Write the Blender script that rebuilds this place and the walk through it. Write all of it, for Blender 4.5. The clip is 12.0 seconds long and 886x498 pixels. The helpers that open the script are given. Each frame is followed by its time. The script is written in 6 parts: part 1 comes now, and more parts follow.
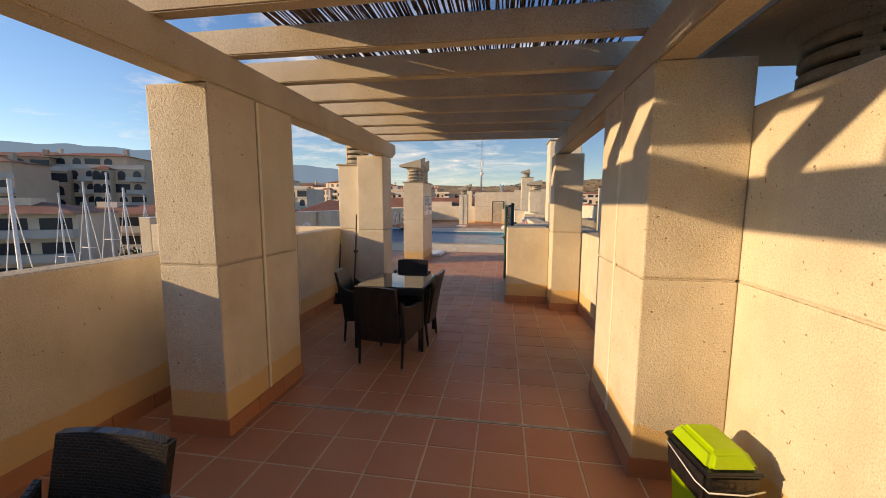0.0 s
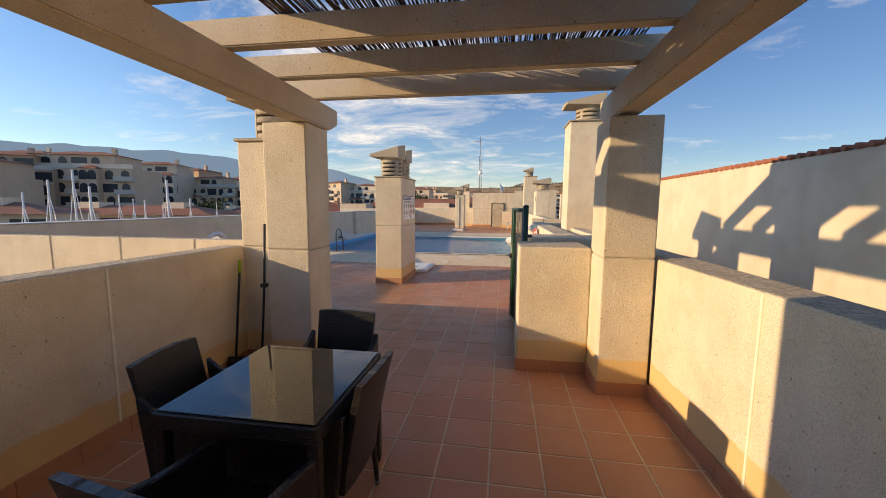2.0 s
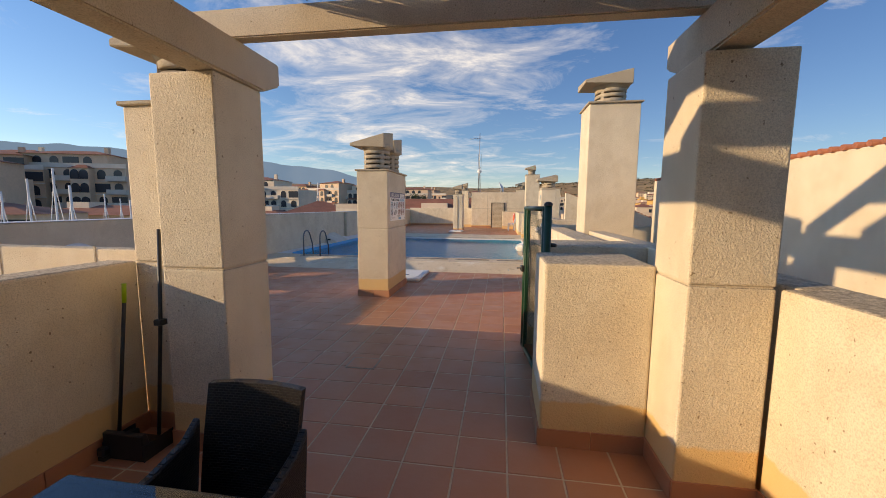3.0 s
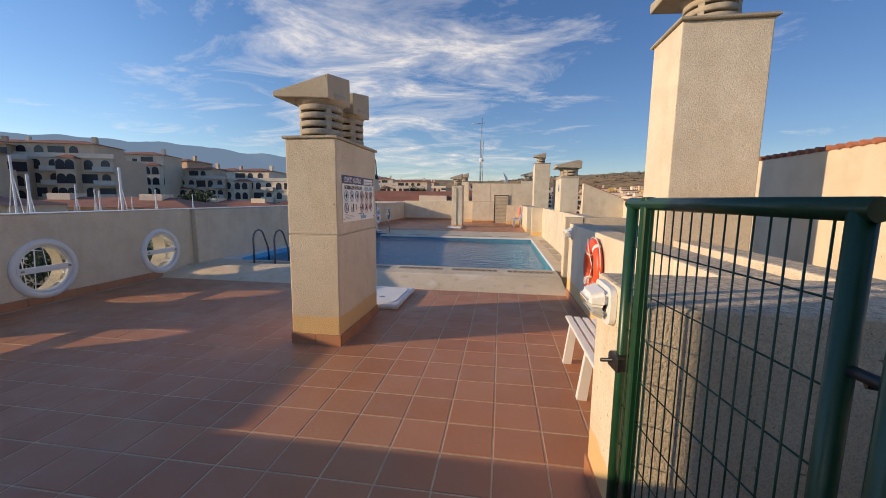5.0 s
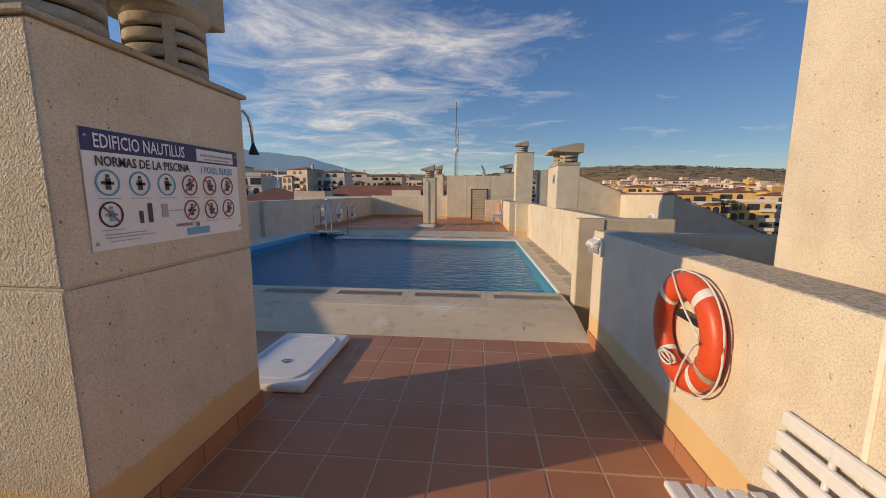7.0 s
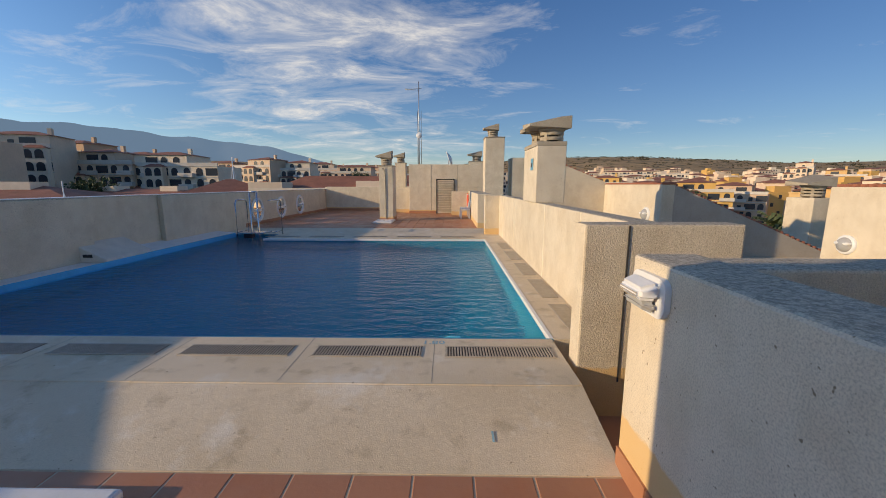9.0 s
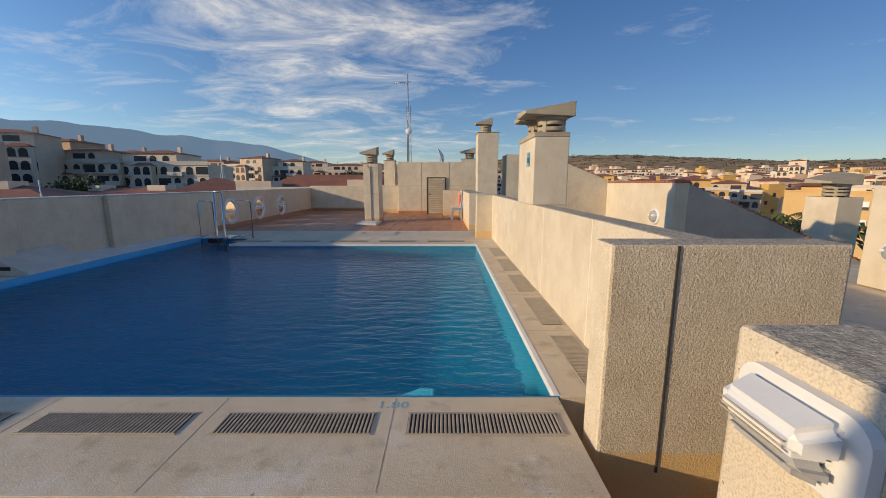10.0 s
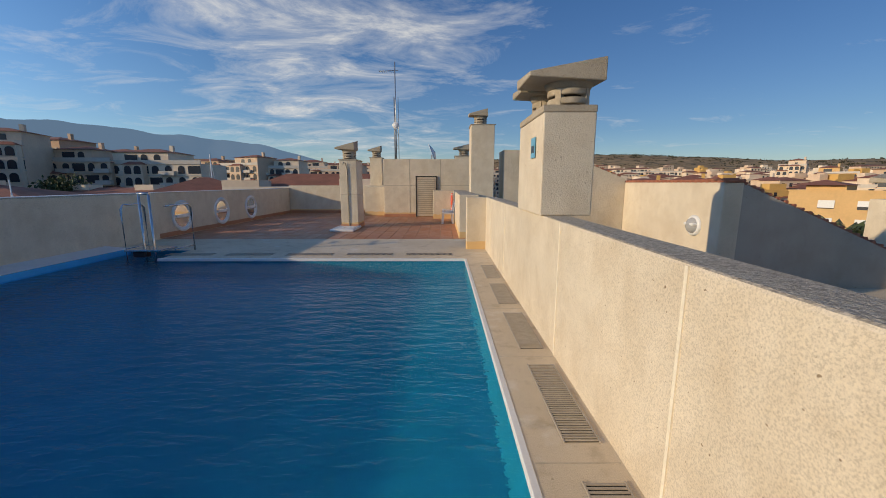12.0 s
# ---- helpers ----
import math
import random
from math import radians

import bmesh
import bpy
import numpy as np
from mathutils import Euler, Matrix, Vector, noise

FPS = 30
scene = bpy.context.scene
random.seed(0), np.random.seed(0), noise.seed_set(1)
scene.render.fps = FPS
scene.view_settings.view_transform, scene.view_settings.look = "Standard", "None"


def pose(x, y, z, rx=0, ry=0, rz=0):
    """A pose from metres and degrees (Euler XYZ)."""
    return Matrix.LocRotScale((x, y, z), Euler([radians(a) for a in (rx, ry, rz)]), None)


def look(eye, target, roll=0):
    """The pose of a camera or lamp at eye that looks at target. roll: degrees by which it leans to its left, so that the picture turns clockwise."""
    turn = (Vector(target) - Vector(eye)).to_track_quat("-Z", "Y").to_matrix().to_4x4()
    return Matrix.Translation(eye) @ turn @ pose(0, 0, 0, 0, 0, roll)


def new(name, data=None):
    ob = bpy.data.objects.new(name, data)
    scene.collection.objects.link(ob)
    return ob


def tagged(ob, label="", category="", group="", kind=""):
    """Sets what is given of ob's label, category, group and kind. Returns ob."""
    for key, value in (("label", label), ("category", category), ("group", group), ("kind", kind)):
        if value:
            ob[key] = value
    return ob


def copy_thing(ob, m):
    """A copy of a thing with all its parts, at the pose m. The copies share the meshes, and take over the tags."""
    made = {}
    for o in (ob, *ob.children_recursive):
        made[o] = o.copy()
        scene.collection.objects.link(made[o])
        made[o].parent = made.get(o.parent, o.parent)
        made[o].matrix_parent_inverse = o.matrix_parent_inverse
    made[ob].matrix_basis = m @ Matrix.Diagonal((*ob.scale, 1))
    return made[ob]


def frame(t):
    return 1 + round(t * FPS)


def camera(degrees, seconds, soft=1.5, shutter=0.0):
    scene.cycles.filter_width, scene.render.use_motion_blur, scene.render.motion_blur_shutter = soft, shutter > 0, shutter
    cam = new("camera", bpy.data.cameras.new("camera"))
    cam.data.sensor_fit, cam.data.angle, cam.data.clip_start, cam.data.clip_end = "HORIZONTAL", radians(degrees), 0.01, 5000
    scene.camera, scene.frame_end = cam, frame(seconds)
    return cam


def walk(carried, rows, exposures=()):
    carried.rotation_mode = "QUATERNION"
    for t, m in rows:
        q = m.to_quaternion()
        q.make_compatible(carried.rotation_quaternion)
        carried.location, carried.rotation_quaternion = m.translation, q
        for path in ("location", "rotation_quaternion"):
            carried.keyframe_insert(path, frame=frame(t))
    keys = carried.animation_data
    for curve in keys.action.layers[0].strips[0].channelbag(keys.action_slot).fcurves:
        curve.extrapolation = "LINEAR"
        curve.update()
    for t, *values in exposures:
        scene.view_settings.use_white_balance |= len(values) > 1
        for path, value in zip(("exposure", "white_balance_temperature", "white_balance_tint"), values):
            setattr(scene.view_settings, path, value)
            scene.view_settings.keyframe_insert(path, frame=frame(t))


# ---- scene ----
cam = camera(98.5, 12.0, soft=0.9)
PATH = [
    (0, (0.736, -0.429, 1.679), (0.427, 1.533, 1.446), 0.2),
    (0.5, (0.715, 0.245, 1.684), (0.409, 2.208, 1.453), 0.2),
    (1, (0.685, 0.905, 1.687), (0.380, 2.868, 1.459), 0.2),
    (1.5, (0.665, 1.570, 1.692), (0.361, 3.533, 1.466), 0.3),
    (2, (0.625, 2.235, 1.692), (0.322, 4.199, 1.466), 0.4),
    (2.5, (0.580, 2.888, 1.688), (0.279, 4.852, 1.462), 0.4),
    (3, (0.503, 3.528, 1.664), (0.207, 5.493, 1.440), 0.4),
    (5, (0.247, 6.238, 1.656), (-0.047, 8.199, 1.395), 0.6),
    (5.5, (0.186, 6.888, 1.646), (-0.105, 8.849, 1.380), 0.5),
    (6, (0.136, 7.530, 1.645), (-0.133, 9.493, 1.371), 0.5),
    (6.5, (0.096, 8.160, 1.640), (-0.145, 10.127, 1.364), 0.4),
    (7, (0.147, 8.795, 1.640), (-0.026, 10.767, 1.353), 0.3),
    (9, (0.433, 11.061, 1.622), (0.406, 13.034, 1.290), 0.1),
    (9.5, (0.540, 11.596, 1.624), (0.529, 13.568, 1.289), 0.0),
    (10, (0.640, 12.110, 1.628), (0.636, 14.081, 1.289), 0.0),
    (10.5, (0.752, 12.630, 1.628), (0.755, 14.600, 1.285), 0.0),
    (11, (0.850, 13.110, 1.618), (0.857, 15.081, 1.278), 0.1),
    (11.5, (0.925, 13.540, 1.612), (0.935, 15.512, 1.275), 0.1),
    (12, (0.982, 13.980, 1.632), (0.985, 15.951, 1.290), 0.0),
]
walk(cam, [(t, look(eye, target, roll)) for t, eye, target, roll in PATH],
     exposures=[(0, 0.36, 9300, 16), (2, 0.44, 9000, 15), (3, 0.30, 8700, 15), (5, 0.18, 8100, 15), (6, -0.09, 8100, 15), (7, -0.14, 8100, 14), (9, -0.02, 7900, 12), (10, -0.06, 7800, 11), (12, -0.22, 7400, 10)])

# ---- light ----
SUN_EL, SUN_AZ = radians(14.2), radians(249.0)
world = bpy.data.worlds.new("world")
scene.world = world
world.use_nodes = True
wt = world.node_tree
wt.nodes.clear()


def wnode(kind, **sets):
    n = wt.nodes.new(kind)
    for k, v in sets.items():
        n.inputs[k].default_value = v
    return n


sky = wt.nodes.new("ShaderNodeTexSky")
sky.sky_type = "NISHITA"
sky.sun_disc = False
sky.sun_elevation, sky.sun_rotation = SUN_EL, SUN_AZ
sky.altitude, sky.air_density, sky.dust_density, sky.ozone_density = 50, 1.0, 0.3, 1.8


def wmath(op, a, b=0.0, clamp=False):
    n = wt.nodes.new("ShaderNodeMath")
    n.operation, n.use_clamp = op, clamp
    for sock, v in zip(n.inputs, (a, b)):
        if isinstance(v, (int, float)):
            sock.default_value = v
        else:
            wt.links.new(v, sock)
    return n.outputs[0]


def wramp(fac, stops):
    r = wt.nodes.new("ShaderNodeValToRGB")
    while len(r.color_ramp.elements) < len(stops):
        r.color_ramp.elements.new(0.5)
    for e, (p, c) in zip(r.color_ramp.elements, stops):
        e.position, e.color = p, (*c, 1)
    wt.links.new(fac, r.inputs["Fac"])
    return r.outputs["Color"]


def wmix(fac, a, b, mode="MIX"):
    n = wt.nodes.new("ShaderNodeMix")
    n.data_type, n.blend_type = "RGBA", mode
    for sock, v in ((n.inputs["Factor"], fac), (n.inputs[6], a), (n.inputs[7], b)):
        if isinstance(v, (int, float)):
            sock.default_value = v
        elif isinstance(v, tuple):
            sock.default_value = (*v, 1)
        else:
            wt.links.new(v, sock)
    return n.outputs[2]


way = wt.nodes.new("ShaderNodeTexCoord").outputs["Generated"]
w_sep = wt.nodes.new("ShaderNodeSeparateXYZ")
wt.links.new(way, w_sep.inputs[0])
up = w_sep.outputs["Z"]
# clear maritime air: bluer towards the horizon and away from the sun
tone = wramp(up, [(0.0, (0.82, 0.96, 1.28)), (0.12, (0.55, 0.77, 1.10)), (0.40, (0.42, 0.74, 1.16)), (1.0, (0.66, 0.90, 1.28))])
away = wmath("ADD", wmath("MULTIPLY", w_sep.outputs["X"], 0.80), wmath("MULTIPLY", w_sep.outputs["Y"], 0.45))
side = wramp(wmath("ADD", wmath("MULTIPLY", away, 0.5), 0.5), [(0.0, (1.0, 1.02, 1.04)), (0.35, (1.18, 1.20, 1.22)), (0.52, (1.0, 1.02, 1.04)), (0.75, (0.76, 0.79, 0.84)), (1.0, (0.54, 0.57, 0.62))])
w_col = wmix(1.0, wmix(1.0, sky.outputs[0], tone, "MULTIPLY"), side, "MULTIPLY")
# thin cirrus, spread on a high flat layer
lift = wmath("ADD", wmath("MAXIMUM", up, 0.0), 0.10)
layer = wt.nodes.new("ShaderNodeCombineXYZ")
wt.links.new(wmath("DIVIDE", w_sep.outputs["X"], lift), layer.inputs[0])
wt.links.new(wmath("DIVIDE", w_sep.outputs["Y"], lift), layer.inputs[1])
w_map = wnode("ShaderNodeMapping", Rotation=(0, 0, radians(-28)), Scale=(0.75, 1.1, 1.0), Location=(0.7, 0.35, 0.0))
wt.links.new(layer.outputs[0], w_map.inputs["Vector"])
wisps = wnode("ShaderNodeTexNoise", Scale=1.9, Detail=12.0, Roughness=0.66, Distortion=0.7)
wt.links.new(w_map.outputs[0], wisps.inputs["Vector"])
banks = wnode("ShaderNodeTexNoise", Scale=0.42, Detail=2.0, Roughness=0.5)
wt.links.new(w_map.outputs[0], banks.inputs["Vector"])
w_dot = wt.nodes.new("ShaderNodeVectorMath")
w_dot.operation = "DOT_PRODUCT"
wt.links.new(way, w_dot.inputs[0])
w_dot.inputs[1].default_value = (-0.27, 0.925, 0.27)
near_bank = wmath("MULTIPLY", wmath("SUBTRACT", w_dot.outputs["Value"], 0.86), 6.5, True)
thick = wmath("ADD", wmath("MULTIPLY", wisps.outputs["Fac"], 1.0), wmath("ADD", wmath("MULTIPLY", banks.outputs["Fac"], 0.30), wmath("MULTIPLY", near_bank, 0.23)))
veil = wramp(wmath("SUBTRACT", thick, 0.30), [(0.44, (0, 0, 0)), (0.58, (0.30, 0.30, 0.30)), (0.72, (0.9, 0.9, 0.9))])
veil_low = wmath("MULTIPLY", veil, wmath("MULTIPLY", up, 9.0, True))
w_col = wmix(veil_low, w_col, (5.4, 5.7, 6.1))
w_bg = wnode("ShaderNodeBackground", Strength=0.15)
w_out = wt.nodes.new("ShaderNodeOutputWorld")
wt.links.new(w_col, w_bg.inputs["Color"])
wt.links.new(w_bg.outputs[0], w_out.inputs["Surface"])

sun = new("sun", bpy.data.lights.new("sun", "SUN"))
sun.data.energy, sun.data.angle, sun.data.color = 3.55, radians(0.6), (1.0, 0.83, 0.60)
sun_from = Vector((math.sin(SUN_AZ) * math.cos(SUN_EL), math.cos(SUN_AZ) * math.cos(SUN_EL), math.sin(SUN_EL)))
sun.matrix_world = look(sun_from * 50, (0, 0, 0))


# ---- materials ----
def material(name, rough=0.8, metal=0.0):
    m = bpy.data.materials.new(name)
    m.use_nodes = True
    b = m.node_tree.nodes["Principled BSDF"]
    b.inputs["Roughness"].default_value = rough
    b.inputs["Metallic"].default_value = metal
    return m, m.node_tree, b


def node(nt, kind, **sets):
    n = nt.nodes.new(kind)
    for k, v in sets.items():
        n.inputs[k].default_value = v
    return n


def noise_tex(nt, scale, detail=4.0, rough=0.55, vec=None):
    n = node(nt, "ShaderNodeTexNoise", Scale=scale, Detail=detail, Roughness=rough)
    if vec is not None:
        nt.links.new(vec, n.inputs["Vector"])
    return n.outputs["Fac"]


def ramp(nt, fac, stops):
    r = nt.nodes.new("ShaderNodeValToRGB")
    while len(r.color_ramp.elements) < len(stops):
        r.color_ramp.elements.new(0.5)
    for e, (p, c) in zip(r.color_ramp.elements, stops):
        e.position, e.color = p, (*c, 1) if len(c) == 3 else c
    nt.links.new(fac, r.inputs["Fac"])
    return r.outputs["Color"]


def mix(nt, fac, a, b, mode="MIX"):
    n = nt.nodes.new("ShaderNodeMix")
    n.data_type, n.blend_type = "RGBA", mode
    for sock, v in ((n.inputs["Factor"], fac), (n.inputs[6], a), (n.inputs[7], b)):
        if isinstance(v, (int, float)):
            sock.default_value = v
        elif isinstance(v, tuple):
            sock.default_value = (*v, 1)
        else:
            nt.links.new(v, sock)
    return n.outputs[2]


def arith(nt, op, a, b=0.0, clamp=False):
    n = nt.nodes.new("ShaderNodeMath")
    n.operation, n.use_clamp = op, clamp
    for sock, v in zip(n.inputs, (a, b)):
        if isinstance(v, (int, float)):
            sock.default_value = v
        else:
            nt.links.new(v, sock)
    return n.outputs[0]


def bump(nt, b, height, strength, distance):
    n = node(nt, "ShaderNodeBump", Strength=strength, Distance=distance)
    nt.links.new(height, n.inputs["Height"])
    nt.links.new(n.outputs[0], b.inputs["Normal"])


def position(nt):
    return nt.nodes.new("ShaderNodeNewGeometry").outputs["Position"]


def plain(name, colour, rough=0.6, metal=0.0, vary=0.12, scale=9.0, relief=0.0, relief_scale=60.0):
    """A worn surface: colour with blotches at two sizes and a fine relief."""
    m, nt, b = material(name, rough, metal)
    pos = position(nt)
    f = arith(nt, "ADD", arith(nt, "MULTIPLY", noise_tex(nt, scale, vec=pos), 0.6), arith(nt, "MULTIPLY", noise_tex(nt, scale * 9, vec=pos), 0.4))
    lo = tuple(c * (1 - vary) for c in colour)
    hi = tuple(min(1, c * (1 + vary)) for c in colour)
    nt.links.new(ramp(nt, f, [(0.35, lo), (0.65, hi)]), b.inputs["Base Color"])
    if relief:
        bump(nt, b, noise_tex(nt, relief_scale, 3, vec=pos), 0.6, relief)
    return m


def make_stucco(name, colour, band=0.0, pebble=0.0115):
    """Sprayed pebble render, with an ochre painted band at the foot up to the height band."""
    m, nt, b = material(name, 0.9)
    pos = position(nt)
    big, mid = noise_tex(nt, 0.9, 5, vec=pos), noise_tex(nt, 7.0, 5, vec=pos)
    col = ramp(nt, big, [(0.3, tuple(c * 0.90 for c in colour)), (0.7, tuple(min(1, c * 1.06) for c in colour))])
    col = mix(nt, arith(nt, "MULTIPLY", mid, 0.35), col, tuple(c * 0.82 for c in colour))
    vor = node(nt, "ShaderNodeTexVoronoi", Scale=98.0, Randomness=1.0)
    wob = node(nt, "ShaderNodeVectorMath")
    wob.operation = "MULTIPLY_ADD"
    wob_noise = node(nt, "ShaderNodeTexNoise", Scale=45.0, Detail=3.0)
    nt.links.new(pos, wob_noise.inputs["Vector"])
    nt.links.new(wob_noise.outputs["Color"], wob.inputs[0])
    wob.inputs[1].default_value = (0.03, 0.03, 0.03)
    nt.links.new(pos, wob.inputs[2])
    nt.links.new(wob.outputs[0], vor.inputs["Vector"])
    fine = noise_tex(nt, 150.0, 3, vec=pos)
    coarse = noise_tex(nt, 58.0, 4, vec=pos)
    pits = ramp(nt, noise_tex(nt, 40.0, 1, vec=pos), [(0.22, (0.42, 0.36, 0.3)), (0.27, (1, 1, 1))])
    col = mix(nt, 1.0, col, pits, "MULTIPLY")
    speck = ramp(nt, noise_tex(nt, 130.0, 3, 0.6, pos), [(0.36, (0.80, 0.79, 0.77)), (0.5, (1, 1, 1)), (0.66, (1.10, 1.10, 1.08))])
    col = mix(nt, 1.0, col, speck, "MULTIPLY")
    runs = node(nt, "ShaderNodeMapping", Scale=(3.2, 3.2, 0.45))
    nt.links.new(pos, runs.inputs["Vector"])
    streak = ramp(nt, noise_tex(nt, 1.6, 5, 0.62, runs.outputs[0]), [(0.40, (0.88, 0.85, 0.80)), (0.56, (1, 1, 1))])
    col = mix(nt, 0.25, col, streak, "MULTIPLY")
    blot = ramp(nt, noise_tex(nt, 3.0, 6, 0.6, pos), [(0.38, (0.90, 0.87, 0.83)), (0.55, (1, 1, 1)), (0.7, (1.05, 1.05, 1.04))])
    col = mix(nt, 0.7, col, blot, "MULTIPLY")
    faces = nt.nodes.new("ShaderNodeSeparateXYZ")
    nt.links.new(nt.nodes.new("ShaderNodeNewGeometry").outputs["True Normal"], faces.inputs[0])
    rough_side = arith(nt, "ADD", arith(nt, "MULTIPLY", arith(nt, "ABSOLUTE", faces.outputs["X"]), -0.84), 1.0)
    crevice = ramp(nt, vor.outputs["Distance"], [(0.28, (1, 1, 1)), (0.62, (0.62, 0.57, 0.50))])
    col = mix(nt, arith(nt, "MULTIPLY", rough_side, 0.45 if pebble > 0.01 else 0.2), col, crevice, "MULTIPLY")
    if band:
        sep = nt.nodes.new("ShaderNodeSeparateXYZ")
        nt.links.new(pos, sep.inputs[0])
        edge = arith(nt, "ADD", sep.outputs["Z"], arith(nt, "MULTIPLY", arith(nt, "SUBTRACT", mid, 0.5), 0.09))
        fac = arith(nt, "MULTIPLY", arith(nt, "SUBTRACT", band, edge), 45.0, True)
        col = mix(nt, arith(nt, "MULTIPLY", fac, 0.85), col, (0.72, 0.47, 0.20))
    # lichen and soot settled on upward faces
    nz = nt.nodes.new("ShaderNodeSeparateXYZ")
    nt.links.new(nt.nodes.new("ShaderNodeNewGeometry").outputs["True Normal"], nz.inputs[0])
    grime = arith(nt, "MULTIPLY", arith(nt, "MULTIPLY", arith(nt, "SUBTRACT", nz.outputs["Z"], 0.4), 4.0, True), ramp(nt, noise_tex(nt, 34.0, 6, 0.75, pos), [(0.42, (0.05, 0.05, 0.05)), (0.60, (0.66, 0.66, 0.66))]))
    col = mix(nt, grime, col, (0.17, 0.145, 0.11))
    nt.links.new(col, b.inputs["Base Color"])
    h = arith(nt, "ADD", arith(nt, "MULTIPLY", vor.outputs["Distance"], 0.45), arith(nt, "ADD", arith(nt, "MULTIPLY", fine, 0.35), arith(nt, "MULTIPLY", coarse, 0.9)))
    bump(nt, b, arith(nt, "MULTIPLY", h, rough_side), 0.8, pebble)
    return m


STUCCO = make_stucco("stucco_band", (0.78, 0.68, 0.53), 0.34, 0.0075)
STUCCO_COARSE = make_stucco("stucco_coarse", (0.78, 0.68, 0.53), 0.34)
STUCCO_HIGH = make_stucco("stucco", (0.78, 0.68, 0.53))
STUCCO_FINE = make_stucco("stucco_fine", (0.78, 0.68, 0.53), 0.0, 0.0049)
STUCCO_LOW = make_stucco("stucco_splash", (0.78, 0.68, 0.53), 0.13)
# stucco with shade mixed into its colour, for the sloping gable
SHADED_STUCCO = make_stucco("shaded_stucco", (0.44, 0.39, 0.33), 0.0, 0.002)
BEAM = make_stucco("beam_concrete", (0.66, 0.56, 0.43), 0.0, 0.002)
CAP = make_stucco("cap_concrete", (0.50, 0.43, 0.33), 0.0, 0.004)


def make_concrete():
    """Trowelled beige deck with limy smears, small chips and old drips."""
    m, nt, b = material("pool_deck_concrete", 0.85)
    pos = position(nt)
    col = ramp(nt, noise_tex(nt, 0.9, 6, 0.6, pos), [(0.3, (0.64, 0.52, 0.355)), (0.7, (0.76, 0.64, 0.47))])
    lime = ramp(nt, noise_tex(nt, 2.3, 6, 0.68, pos), [(0.56, (0, 0, 0)), (0.70, (0.75, 0.75, 0.75))])
    col = mix(nt, lime, col, (0.80, 0.74, 0.63))
    damp = ramp(nt, noise_tex(nt, 5.0, 5, 0.6, pos), [(0.30, (0.72, 0.69, 0.64)), (0.45, (1, 1, 1))])
    col = mix(nt, 0.8, col, damp, "MULTIPLY")
    chips = ramp(nt, noise_tex(nt, 34.0, 2, 0.5, pos), [(0.24, (0.5, 0.45, 0.4)), (0.29, (1, 1, 1))])
    col = mix(nt, 1.0, col, chips, "MULTIPLY")
    grit = ramp(nt, noise_tex(nt, 160.0, 3, 0.6, pos), [(0.35, (0.86, 0.85, 0.84)), (0.6, (1.05, 1.05, 1.05))])
    nt.links.new(mix(nt, 1.0, col, grit, "MULTIPLY"), b.inputs["Base Color"])
    bump(nt, b, arith(nt, "ADD", noise_tex(nt, 120.0, 3, 0.6, pos), arith(nt, "MULTIPLY", noise_tex(nt, 9.0, 4, 0.6, pos), 2.0)), 0.7, 0.003)
    return m


CONCRETE = make_concrete()


def make_tile(joined=False):
    m, nt, b = material("terracotta_tile", 0.5)
    pos = position(nt)
    pick = nt.nodes.new("ShaderNodeNewGeometry").outputs["Random Per Island"] if joined else nt.nodes.new("ShaderNodeObjectInfo").outputs["Random"]
    base = ramp(nt, pick, [(0.0, (0.44, 0.160, 0.067)), (0.5, (0.51, 0.198, 0.088)), (1.0, (0.55, 0.23, 0.112))])
    base = mix(nt, arith(nt, "MULTIPLY", noise_tex(nt, 2.2, 5, vec=pos), 0.5), base, (0.34, 0.125, 0.060))
    base = mix(nt, arith(nt, "MULTIPLY", noise_tex(nt, 30.0, 4, vec=pos), 0.3), base, (0.48, 0.225, 0.12))
    dust = ramp(nt, noise_tex(nt, 0.8, 6, 0.65, pos), [(0.40, (0.05, 0.05, 0.05)), (0.66, (0.36, 0.36, 0.36))])
    base = mix(nt, dust, base, (0.48, 0.31, 0.21))
    nt.links.new(base, b.inputs["Base Color"])
    r = ramp(nt, noise_tex(nt, 3.5, 4, vec=pos), [(0.3, (0.38, 0.38, 0.38)), (0.7, (0.62, 0.62, 0.62))])
    nt.links.new(r, b.inputs["Roughness"])
    bump(nt, b, noise_tex(nt, 24.0, 4, vec=pos), 0.35, 0.004)
    return m


TILE, TILE_JOINED = make_tile(), make_tile(True)
GROUT = plain("grout", (0.56, 0.43, 0.29), 0.9, 0, 0.2, 3.0, 0.001)
POOL_LINER = plain("pool_paint", (0.001, 0.23, 0.38), 0.35, 0, 0.10, 2.0)
POOL_BAND = plain("pool_band_paint", (0.02, 0.50, 0.92), 0.4, 0, 0.10, 3.0)
WHITE = plain("white_paint", (0.78, 0.77, 0.74), 0.45, 0, 0.05, 6.0)


